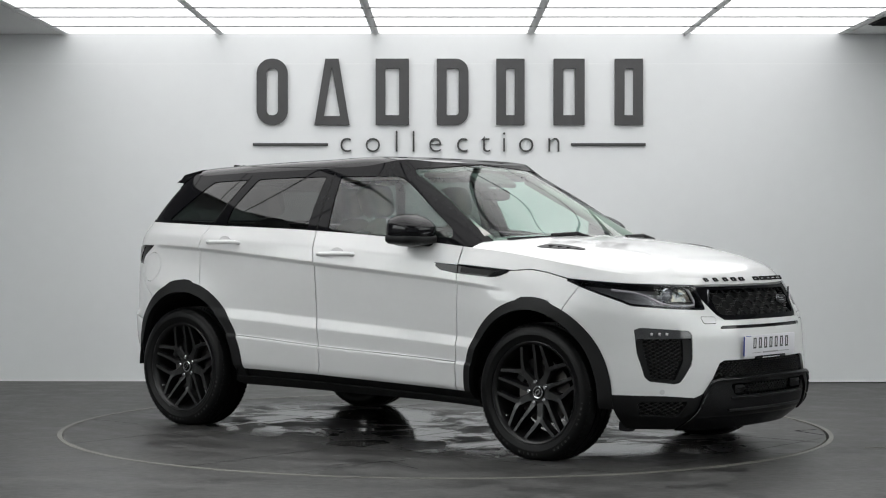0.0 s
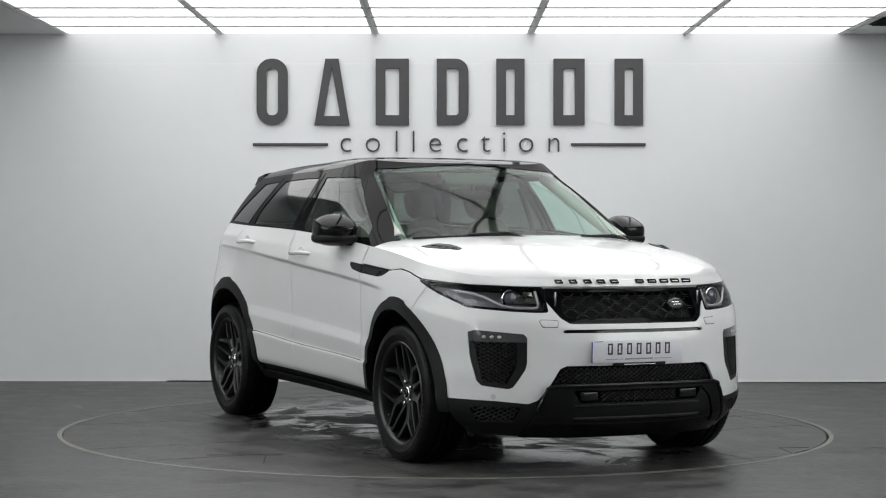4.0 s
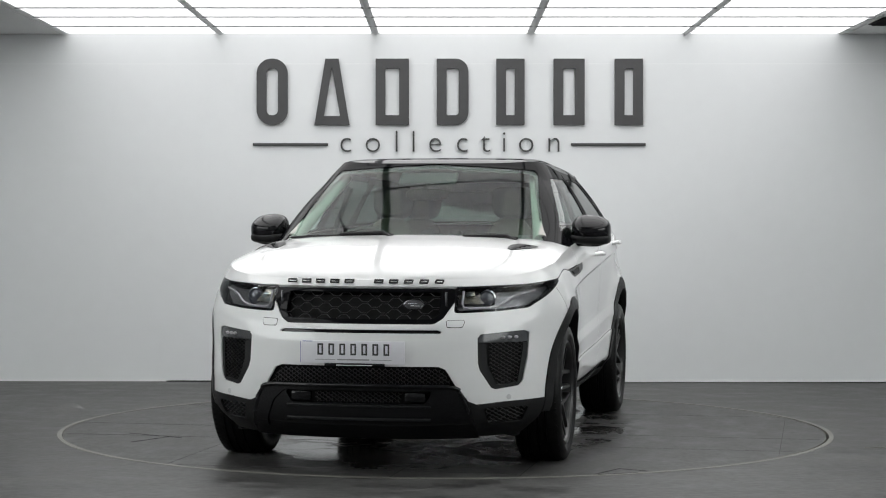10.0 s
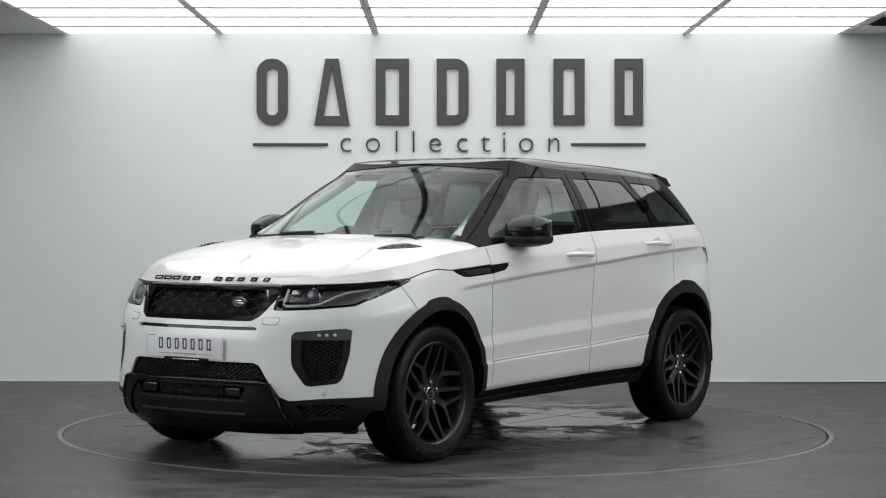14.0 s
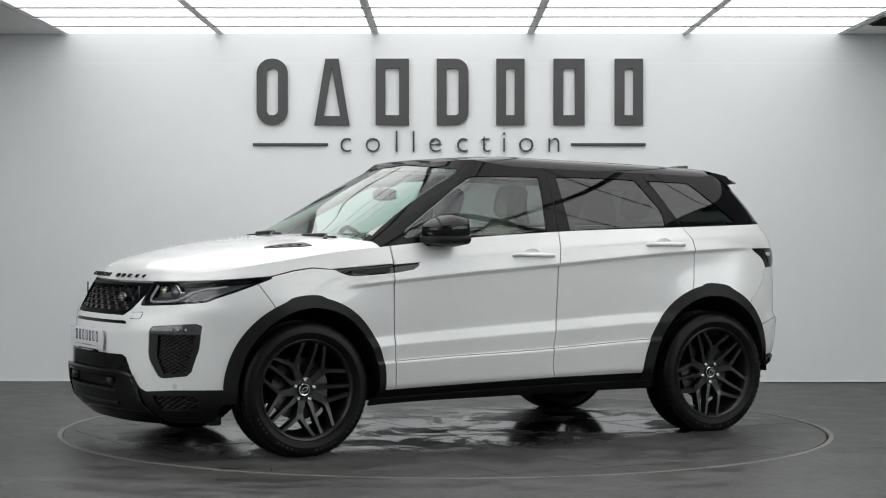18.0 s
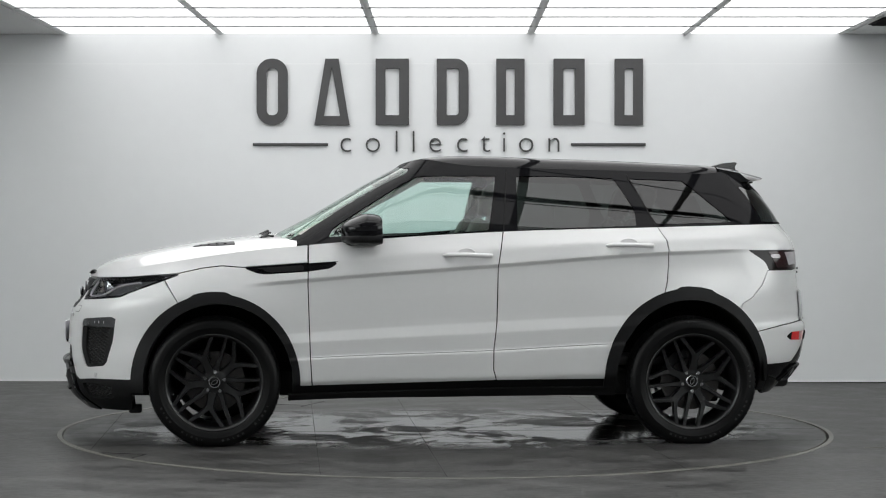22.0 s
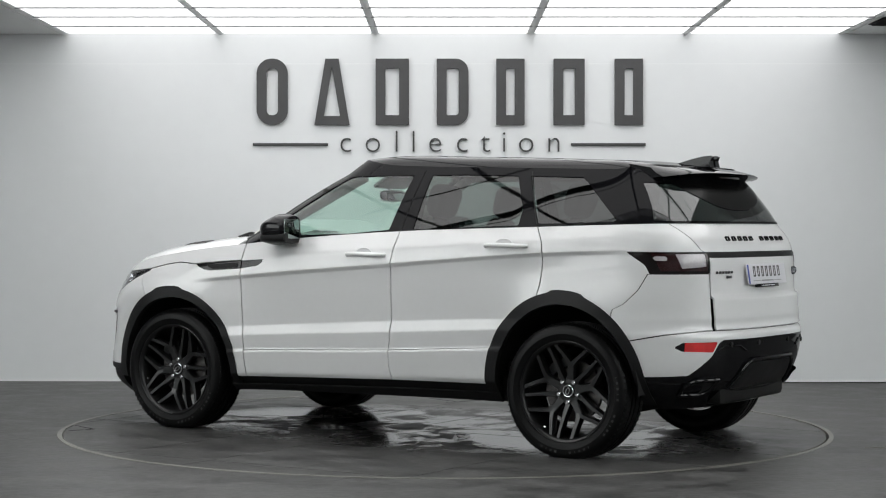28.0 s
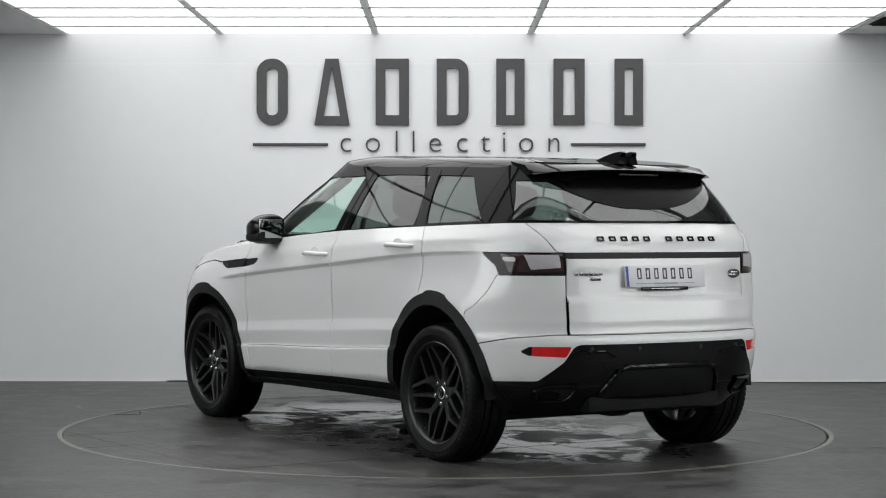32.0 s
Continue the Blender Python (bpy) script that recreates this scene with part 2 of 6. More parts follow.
def floor_material(name, base, wet):
    m = bpy.data.materials.new(name)
    m.use_nodes = True
    nt = m.node_tree
    L = nt.links.new
    b = nt.nodes["Principled BSDF"]
    tc = nt.nodes.new("ShaderNodeTexCoord")
    mp = nt.nodes.new("ShaderNodeMapping")
    mp.inputs["Scale"].default_value = (0.62, 0.9, 1.0)
    L(tc.outputs["Object"], mp.inputs[0])
    n1 = nt.nodes.new("ShaderNodeTexNoise")
    n1.inputs["Scale"].default_value, n1.inputs["Detail"].default_value, n1.inputs["Roughness"].default_value = 5.5, 3, 0.55
    n2 = nt.nodes.new("ShaderNodeTexNoise")
    n2.inputs["Scale"].default_value, n2.inputs["Detail"].default_value, n2.inputs["Roughness"].default_value = 30, 6, 0.70
    L(mp.outputs[0], n1.inputs["Vector"])
    L(mp.outputs[0], n2.inputs["Vector"])
    ad = nt.nodes.new("ShaderNodeMath")
    ad.operation = "ADD"
    L(n1.outputs["Fac"], ad.inputs[0])
    L(n2.outputs["Fac"], ad.inputs[1])
    cr = nt.nodes.new("ShaderNodeValToRGB")
    cr.color_ramp.elements[0].position, cr.color_ramp.elements[1].position = 0.39, 0.61
    cr.color_ramp.elements[0].color = (*[c * 0.36 for c in base], 1)
    cr.color_ramp.elements[1].color = (*[c * 1.72 for c in base], 1)
    hf = nt.nodes.new("ShaderNodeMath")
    hf.operation = "MULTIPLY"
    hf.inputs[1].default_value = 0.5
    L(ad.outputs[0], hf.inputs[0])
    L(hf.outputs[0], cr.inputs[0])
    rr = nt.nodes.new("ShaderNodeMapRange")
    rr.inputs["From Min"].default_value, rr.inputs["From Max"].default_value = 0.3, 0.7
    rr.inputs["To Min"].default_value, rr.inputs["To Max"].default_value = 0.36, 0.56
    L(n1.outputs["Fac"], rr.inputs[0])
    b.inputs["Specular IOR Level"].default_value = 0.2
    if wet:
        w = nt.nodes.new("ShaderNodeTexNoise")
        w.inputs["Scale"].default_value, w.inputs["Detail"].default_value, w.inputs["Roughness"].default_value = 2.1, 8, 0.68
        w.inputs["Distortion"].default_value = 0.6
        L(tc.outputs["Object"], w.inputs["Vector"])
        wr = nt.nodes.new("ShaderNodeMapRange")
        wr.inputs["From Min"].default_value, wr.inputs["From Max"].default_value = 0.43, 0.52
        L(w.outputs["Fac"], wr.inputs[0])
        sep = nt.nodes.new("ShaderNodeSeparateXYZ")
        L(tc.outputs["Object"], sep.inputs[0])
        ln = nt.nodes.new("ShaderNodeVectorMath")
        ln.operation = "LENGTH"
        sc = nt.nodes.new("ShaderNodeVectorMath")
        sc.operation = "MULTIPLY"
        sc.inputs[1].default_value = (0.50, 0.90, 0.0)
        L(tc.outputs["Object"], sc.inputs[0])
        L(sc.outputs[0], ln.inputs[0])
        fall = nt.nodes.new("ShaderNodeMapRange")
        fall.inputs["From Min"].default_value, fall.inputs["From Max"].default_value = 0.72, 1.2
        fall.inputs["To Min"].default_value, fall.inputs["To Max"].default_value = 1.0, 0.0
        L(ln.outputs["Value"], fall.inputs[0])
        mk = nt.nodes.new("ShaderNodeMath")
        mk.operation = "MULTIPLY"
        L(wr.outputs[0], mk.inputs[0])
        L(fall.outputs[0], mk.inputs[1])
        mr = nt.nodes.new("ShaderNodeMix")
        mr.inputs[3].default_value = 0.08
        L(mk.outputs[0], mr.inputs[0])
        L(rr.outputs[0], mr.inputs[2])
        L(mr.outputs[0], b.inputs["Roughness"])
        ms = nt.nodes.new("ShaderNodeMix")
        ms.inputs[2].default_value, ms.inputs[3].default_value = 0.2, 0.235
        L(mk.outputs[0], ms.inputs[0])
        L(ms.outputs[0], b.inputs["Specular IOR Level"])
        mc = nt.nodes.new("ShaderNodeMix")
        mc.data_type = "RGBA"
        mc.inputs[7].default_value = (*[c * 0.35 for c in base], 1)
        L(mk.outputs[0], mc.inputs[0])
        L(cr.outputs[0], mc.inputs[6])
        L(mc.outputs[2], b.inputs["Base Color"])
    else:
        L(rr.outputs[0], b.inputs["Roughness"])
        L(cr.outputs[0], b.inputs["Base Color"])
    bp = nt.nodes.new("ShaderNodeBump")
    bp.inputs["Strength"].default_value, bp.inputs["Distance"].default_value = 0.08, 0.002
    L(n2.outputs["Fac"], bp.inputs["Height"])
    L(bp.outputs[0], b.inputs["Normal"])
    return m


FLOOR = floor_material("grey_vinyl_floor", (0.060, 0.059, 0.058), False)
DISC = floor_material("wet_grey_floor", (0.054, 0.053, 0.052), True)
WALLPAINT = mat("white_wall_paint", (0.665, 0.68, 0.687), 0.55, grain=0.018, grain_scale=9, bump=0.1, bump_scale=60)
CEILPAINT = mat("white_ceiling_board", (0.80, 0.81, 0.81), 0.7, grain=0.03, grain_scale=12)
TBAR = mat("grey_ceiling_bar", (0.72, 0.73, 0.73), 0.5, grain=0.05, grain_scale=20)
PANEL = mat("glowing_panel", (1.0, 1.0, 1.0), 0.5, emit=PANEL_GLOW)
# glow of the rooflights and of the added side fill panels
HALLGLOW = mat("rooflight_and_fill_glow", (0.955, 0.985, 0.975), 0.5, emit=ROOF_GLOW)
HALLWALL = mat("hall_cladding", (0.50, 0.51, 0.52), 0.6, grain=0.06, grain_scale=5)
BEAM = mat("dark_steel_beam", (0.05, 0.05, 0.055), 0.5, grain=0.1, grain_scale=15)
RINGMETAL = mat("brushed_edge_strip", (0.18, 0.178, 0.158), 0.5, metal=0.25, grain=0.25, grain_scale=60)
CROSSBAR = mat("grey_cross_bar", (0.20, 0.205, 0.21), 0.5, grain=0.05, grain_scale=20)
SLOT = mat("ring_slot", (0.008, 0.008, 0.008), 0.9)


def annulus(name, r0, r1, z, outer, material, depth=0.02, sides=192):
    """A ring-shaped or holed slab; outer is None for a ring or the half size of a square sheet."""
    v, f = [], []
    for k in range(sides):
        a = k * math.tau / sides
        c, s = math.cos(a), math.sin(a)
        if outer:
            far = outer / max(abs(c), abs(s))
            v += [(r0 * c, r0 * s, z), (far * c, far * s, z), (r0 * c, r0 * s, z - depth)]
        else:
            v += [(r0 * c, r0 * s, z), (r1 * c, r1 * s, z), (r0 * c, r0 * s, z - depth), (r1 * c, r1 * s, z - depth)]
    n = 3 if outer else 4
    for k in range(sides):
        i, j = k * n, (k + 1) % sides * n
        f.append((i, i + 1, j + 1, j))
        f.append((i, j, j + 2, i + 2))
        if not outer:
            f.append((i + 1, i + 3, j + 3, j + 1))
    return raw(name, v, f, material)


floor = tagged(annulus("floor", RING + 0.0375, 0, 0.0, 16.0, FLOOR, 0.06), "worn dark grey vinyl floor with brushed streaks", "floor", kind="structure")
pit = tagged(part("floor_pit", lathe(bmesh.new(), [(0.001, -0.06), (RING + 0.06, -0.06)], 96, "Z"), SLOT), "dark pit under the turntable", "floor", kind="structure")
edge = tagged(annulus("floor_trim", RING + 0.009, RING + 0.0365, 0.002, None, RINGMETAL, 0.05), "pale worn metal edge strip round the turntable", "trim", kind="structure")
joint = tagged(part("floor_joint", box(bmesh.new(), (2.2, 0.012, 0.004), pose(3.40, -0.98, 0.002)), RINGMETAL), "thin metal joint strip in the grey floor", "trim", kind="structure")

wall = tagged(part("wall_north", box(bmesh.new(), (32, 0.2, 5.8), pose(0, WALL_Y + 0.1, 2.9)), WALLPAINT), "smooth white painted back wall with faint joints", "wall", kind="structure")
seam = tagged(part("wall_joint", box(bmesh.new(), (9, 0.0014, 0.0022), pose(0, WALL_Y - 0.0005, 2.464)), CEILPAINT), "faint horizontal board joint in the wall", "trim", kind="structure")
skirt = tagged(part("baseboard", box(bmesh.new(), (32, 0.006, 0.018), pose(0, WALL_Y - 0.003, 0.009)), TBAR), "thin pale skirting strip", "trim", kind="structure")

cable = tube(bmesh.new(), [(-2.16 + 0.09 * k, WALL_Y - 0.022 + 0.004 * math.sin(k * 1.7), 0.007) for k in range(9)], 0.0065, 8)
tagged(part("cable", cable, SLOT), "thin black cable lying along the wall foot", "cable")

# ceiling with five rows of glowing panels between wide bars
P0, P1, NPAN = -2.949, 3.068, 5
PW = (P1 - P0) / NPAN
LIGHT_Y0 = -2.2
ceil_bm = bmesh.new()
box(ceil_bm, (1.4, WALL_Y - LIGHT_Y0 + 0.2, 0.12), pose(P0 - 0.73, (WALL_Y + LIGHT_Y0 - 0.2) / 2, CEIL_Z + 0.055))
box(ceil_bm, (1.4, WALL_Y - LIGHT_Y0 + 0.2, 0.12), pose(P1 + 0.73, (WALL_Y + LIGHT_Y0 - 0.2) / 2, CEIL_Z + 0.055))
box(ceil_bm, (6.2, 0.12, 0.7), pose(0.06, LIGHT_Y0 - 0.1, CEIL_Z + 0.34))
ceiling = tagged(part("ceiling", ceil_bm, CEILPAINT), "white boarded ceiling beside the glowing panels", "ceiling", kind="structure")

lightbox = tagged(new("ceiling_light"), "large backlit ceiling of white panels in grey bars", "ceiling light")
lightbox.location = (0, 0, CEIL_Z)
bm = box(bmesh.new(), (PW - 0.062, 0.586, 0.02), None, 0.0)
first = part("diffuser", bm, PANEL, lightbox)
rows = []
yy = WALL_Y
yy_list = [2.752, 2.115, 1.545]
while yy_list[-1] > LIGHT_Y0 + 0.5:
    yy_list.append(yy_list[-1] - 0.6)
bounds = [WALL_Y] + yy_list
made = 0
for r in range(len(bounds) - 1):
    for c in range(NPAN):
        ob = first if made == 0 else new("diffuser", first.data)
        ob.parent = lightbox
        ob.location = (P0 + (c + 0.5) * PW, (bounds[r] + bounds[r + 1]) / 2, 0.012)
        ob.scale = (1, (bounds[r] - bounds[r + 1] - 0.014) / 0.586, 1)
        made += 1
for c in range(NPAN + 1):
    bm = bmesh.new()
    ln = WALL_Y - bounds[-1]
    slab(bm, [(-0.031, 0.016), (-0.031, 0.004), (-0.012, -0.008), (0.012, -0.008), (0.031, 0.004), (0.031, 0.016)], -ln / 2, ln / 2, pose(0, 0, 0, 90))
    ob = part("bar", bm, TBAR, lightbox)
    ob.location = (P0 + c * PW, (WALL_Y + bounds[-1]) / 2, 0)
for r in range(1, len(bounds)):
    ob = part("cross_bar", box(bmesh.new(), (P1 - P0, 0.014, 0.011), None), CROSSBAR, lightbox)
    ob.location = ((P0 + P1) / 2, bounds[r], -0.002)
ob = part("joint_bar", box(bmesh.new(), (P1 - P0, 0.09, 0.03), None, 0.004), CROSSBAR, lightbox)
ob.location = ((P0 + P1) / 2, -1.36, -0.006)
vent = tagged(new("ceiling_vent"), "black open ceiling vent beside the light panels", "vent")
vent.location = (3.29, 2.33, CEIL_Z - 0.006)
part("frame", box(bmesh.new(), (0.36, 0.5, 0.012), None, 0.003), DARK, vent)
for k in range(4):
    ob = part("slat", box(bmesh.new(), (0.34, 0.012, 0.02), pose(0, 0, 0, 35)), TRIM, vent)
    ob.location = (0, -0.18 + 0.12 * k, -0.008)

# the hall on the camera's side: cladding, steel frames and a rooflight
hall = bmesh.new()
box(hall, (0.2, 22, 6.2), pose(-11.0, -7.6, 3.1))
box(hall, (0.2, 22, 6.2), pose(11.0, -7.6, 3.1))
box(hall, (22, 0.2, 6.2), pose(0, -15.9, 3.1))
tagged(part("wall_hall", hall, HALLWALL), "pale grey clad walls of the hall", "wall", kind="structure")
tagged(part("ceiling_hall", box(bmesh.new(), (22, 19.6, 0.1), pose(0, -6.3, 5.6)), HALLWALL), "pale clad roof of the hall", "ceiling", kind="structure")
for x in (-6.3, 6.3):
    for y in (-3.2, -5.9, -8.6, -11.3):
        tagged(part("rooflight", box(bmesh.new(), (5.8, 2.5, 0.04), pose(x, y, 5.5)), HALLGLOW), "translucent rooflight sheet in the hall roof", "rooflight", group="rooflights of the hall")
# unseen glowing panels on both sides, added as fill for the car's flanks
for x in (-10.86, 10.86):
    for k in range(8):
        tagged(part("side_fill_panel", box(bmesh.new(), (0.05, 1.36, 3.2), pose(x, -2.1 - 1.5 * k, 3.7)), HALLGLOW), "unseen tall glowing panel added to light the car's sides", "window", group="translucent wall panels of the hall")
for x in (-6.2, -2.1, 2.1, 6.2):
    bm = bmesh.new()
    box(bm, (0.14, 13, 0.30), pose(x, -8.8, 5.25))
    box(bm, (0.22, 13, 0.03), pose(x, -8.8, 5.10))
    tagged(part("steel_rafter", bm, BEAM), "dark steel rafter under the hall roof", "beam", group="rafters of the hall")
for k in range(12):
    bm = box(bmesh.new(), (21, 0.09, 0.16), pose(0, -2.3 - 0.92 * k, 5.38))
    tagged(part("purlin", bm, BEAM), "dark steel purlin under the hall roof", "beam", group="purlins of the hall")

for (xa, ya, xb, yb) in ((-6.2, -2.6, 2.1, -9.4), (6.2, -2.6, -2.1, -9.4), (-6.2, -7.0, -2.1, -2.6), (6.2, -7.0, 2.1, -2.6)):
    bm = box(bmesh.new(), (math.hypot(xb - xa, yb - ya), 0.09, 0.09), pose((xa + xb) / 2, (ya + yb) / 2, 5.22, 0, 0, math.degrees(math.atan2(yb - ya, xb - xa))))
    tagged(part("wind_brace", bm, BEAM), "dark steel diagonal brace under the hall roof", "beam", group="braces of the hall")


# ---- the turntable and the car share one turning motion ----
TILT = pose(-0.005, 0, 0.0005, 0, 0.13, 0)
for ob in (floor, pit, edge, joint):
    ob.matrix_basis = pose(0, 0, 0, 0, 0.13, 0)
turntable = tagged(new("turntable"), "round car turntable with wet grey floor covering", "turntable")
part("disc", lathe(bmesh.new(), [(0.001, 0.0), (RING - 0.0045, 0.0), (RING - 0.003, -0.05)], 192, "Z"), DISC, turntable)
part("rim_strip", lathe(bmesh.new(), [(RING - 0.003, -0.05), (RING - 0.003, 0.001), (RING, 0.001), (RING, -0.05)], 192, "Z"), RINGMETAL, turntable, "thin worn metal rim")

# tile joints of the turntable's covering
for k in (-2, 0, 1, 3):
    for along in (0, 1):
        c = k * 0.61 + 0.17
        h = math.sqrt(max((RING - 0.02) ** 2 - c * c, 0))
        size = (2 * h, 0.0022, 0.001) if along else (0.0022, 2 * h, 0.001)
        ob = part("tile_joint", box(bmesh.new(), size), SLOT, turntable)
        ob.location = (0, c, 0.0002) if along else (c, 0, 0.0002)

for xa, ya, xb, yb in ((0.686, -1.737, 0.851, -1.361), (1.114, -1.57, 0.831, -1.453), (1.927, 1.131, 1.687, 1.226), (1.688, 1.22, 1.753, 1.374), (1.936, 1.145, 1.823, 1.329)):
    size = (math.hypot(xb - xa, yb - ya), 0.006, 0.002)
    ob = part("tile_edge", box(bmesh.new(), size), SLOT, turntable, "dark gap at a lifted tile edge")
    ob.matrix_basis = pose((xa + xb) / 2, (ya + yb) / 2, 0.0006, 0, 0, math.degrees(math.atan2(yb - ya, xb - xa)))

car = tagged(new("car"), "white compact luxury SUV with black roof and black wheels", "car")

# outline curves of the body along the car (x forward, y to its left, z up)
Z_BOT = spline([-2.2, -1.8, -0.9, 0, 0.9, 1.75, 2.2], [0.27, 0.275, 0.285, 0.279, 0.263, 0.20, 0.19])
Z_STEP = spline([-2.2, -0.86, -0.23, 0.81, 1.4, 2.2], [0.60, 0.574, 0.539, 0.498, 0.46, 0.44])
Z_LOW = spline([-2.2, -0.79, -0.23, 0.81, 1.4, 2.2], [0.78, 0.760, 0.732, 0.668, 0.625, 0.60])
Z_CRE = spline([-2.2, -1.63, -1.18, -0.25, 0.82, 1.5, 2.2], [1.10, 1.097, 1.08, 1.01, 0.925, 0.86, 0.80])
Z_TOP = spline([-2.2, -1.8, -1.1, -0.26, 0.3, 0.82, 1.15, 1.5, 1.9, 2.2], [1.255, 1.244, 1.223, 1.196, 1.163, 1.118, 1.085, 1.035, 0.972, 0.955])
X_FRONT = spline([0.19, 0.26, 0.33, 0.44, 0.58, 0.68, 0.75, 0.80, 0.86, 0.92, 0.955],
                 [2.10, 2.177, 2.203, 2.213, 2.208, 2.203, 2.187, 2.157, 2.127, 2.092, 2.061])
X_REAR = spline([0.27, 0.40, 0.53, 0.62, 0.672, 0.698, 0.76, 0.85, 0.97, 1.08, 1.16, 1.255],
                [-1.92, -2.045, -2.105, -2.117, -2.117, -2.093, -2.083, -2.067, -2.050, -2.036, -2.008, -1.938])
KNOTS = [0.0, 0.12, 0.288, 0.296, 0.304, 0.376, 0.424, 0.50, 0.62, 0.788, 0.808, 0.90, 1.0]
W_LINE = line(KNOTS, [0.79, 0.885, 0.904, 0.901, 0.895, 0.9045, 0.894, 0.898, 0.904, 0.910, 0.923, 0.908, 0.862])


W_EASY = spline([0, 0.12, 0.3, 0.45, 0.62, 0.8, 0.9, 1.0], [0.79, 0.882, 0.905, 0.903, 0.908, 0.914, 0.900, 0.862])


def fade(x, a, b):
    t = np.clip((x - a) / (b - a), 0, 1)
    return t * t * (3 - 2 * t)


def W_SIDE(v, x=0.0):
    """Half width by level; the pressed lines run along the doors and die away towards nose and tail."""
    sharp = sum(W_LINE(v + o) for o in (-0.004, -0.002, 0.0, 0.002, 0.004)) / 5
    k = fade(x, 1.22, 0.95) * fade(x, -1.72, -1.45)
    return W_EASY(v) + (sharp - W_EASY(v)) * k - taper(x) * fade(v, 0.5, 0.85)


def taper(x):
    """How far the cabin draws in towards the tail."""
    return 0.060 * fade(x, -0.95, -1.80)


N_FRONT = spline([0, 0.45, 0.8, 1.0], [2.55, 2.45, 2.3, 2.15])
N_REAR = spline([0, 0.5, 0.8, 1.0], [3.0, 3.1, 3.8, 4.0])
ROW_LINES = [0.0, 0.3, 0.45, 0.8, 1.0]


def height(v, x):
    """Height of the level v of the body at the place x."""
    zs = [Z_BOT(x), Z_STEP(x), Z_LOW(x), Z_CRE(x), Z_TOP(x)]
    out = zs[0] + 0 * v
    for k in range(4):
        t = np.clip((v - ROW_LINES[k]) / (ROW_LINES[k + 1] - ROW_LINES[k]), 0, 1)
        out = out + t * (zs[k + 1] - zs[k])
    return out


def level(z, x):
    """The level v at a height z and place x."""
    zs = [Z_BOT(x), Z_STEP(x), Z_LOW(x), Z_CRE(x), Z_TOP(x)]
    out = 0.0 * z
    for k in range(4):
        out = out + np.clip((z - zs[k]) / (zs[k + 1] - zs[k]), 0, 1) * (ROW_LINES[k + 1] - ROW_LINES[k])
    return out


def swell(x, z):
    """How far the haunches over the wheels stand out."""
    up = np.clip((1.02 - z) / 0.30, 0, 1)
    up = up * up * (3 - 2 * up)
    return 0.048 * up * (np.exp(-((x - 1.36) / 0.42) ** 2) + 1.10 * np.exp(-((x + 1.36) / 0.38) ** 2))


FC, RC = 1.40, -1.30


def side_y(x, z):
    """Half width of the body at x and z."""
    v = level(z, x)
    w = W_SIDE(v, x) + swell(x, z)
    xf, xr = X_FRONT(height(v, 2.2)), X_REAR(height(v, -2.2))
    a = np.clip((x - FC) / (xf - FC), 0, 1)
    b = np.clip((RC - x) / (RC - xr), 0, 1)
    return w * (1 - a ** N_FRONT(v)) ** (1 / N_FRONT(v)) * (1 - b ** N_REAR(v)) ** (1 / N_REAR(v))


def front_x(y, z):
    v = level(z, 2.1 + 0 * z)
    n = N_FRONT(v)
    return FC + (X_FRONT(height(v, 2.2)) - FC) * (1 - np.clip(np.abs(y) / (W_EASY(v) + 0.006), 0, 1) ** n) ** (1 / n)


def rear_x(y, z):
    v = level(z, -2.1 + 0 * z)
    n = N_REAR(v)
    return RC + (X_REAR(height(v, -2.2)) - RC) * (1 - np.clip(np.abs(y) / (W_EASY(v) + 0.006 - 0.06 * fade(v, 0.5, 0.85)), 0, 1) ** n) ** (1 / n)


def shell_net():
    """The lower body, from the middle of the nose round the left side to the middle of the tail."""
    v = np.concatenate([np.linspace(0, 0.28, 18), [0.287, 0.294, 0.300, 0.306, 0.313], [0.325, 0.34, 0.355, 0.366, 0.372, 0.376, 0.380, 0.386, 0.396, 0.408, 0.416, 0.421, 0.425, 0.430, 0.438], np.linspace(0.45, 0.776, 24), [0.782, 0.788, 0.798, 0.808, 0.814], np.linspace(0.826, 1, 14)])
    q = np.linspace(0, 1, 86)
    ang = np.pi / 2 * q
    cols = []
    for name in ("front", "side", "rear"):
        if name == "side":
            for x in np.linspace(FC, RC, 150)[1:-1]:
                z = height(v, x + 0 * v)
                cols.append(np.stack([x + 0 * v, W_SIDE(v, x) + swell(x, z), z], 1))
            continue
        n, c = (N_FRONT(v), FC) if name == "front" else (N_REAR(v), RC)
        end = X_FRONT(height(v, 2.2 + 0 * v)) if name == "front" else X_REAR(height(v, -2.2 + 0 * v))
        for a in ang if name == "front" else ang[::-1]:
            cx, sy = max(np.cos(a), 0) ** (2 / n), np.sin(a) ** (2 / n)
            x = c + (end - c) * cx
            z = height(v, x)
            cols.append(np.stack([x, (W_SIDE(v, x) + swell(x, z)) * sy, z], 1))
    return np.stack(cols, 1)


NET = shell_net()
SHELL = Sheet.grid(NET[:, ::-1])
if SHELL.N[:, 1].mean() < 0:
    SHELL.N *= -1
    SHELL.T = SHELL.T[:, ::-1]

# bonnet surface over the front
Z_HOOD = spline([0.9, 1.05, 1.17, 1.335, 1.572, 1.76, 1.972, 2.02, 2.07], [1.180, 1.176, 1.165, 1.148, 1.112, 1.074, 1.017, 0.994, 0.954])


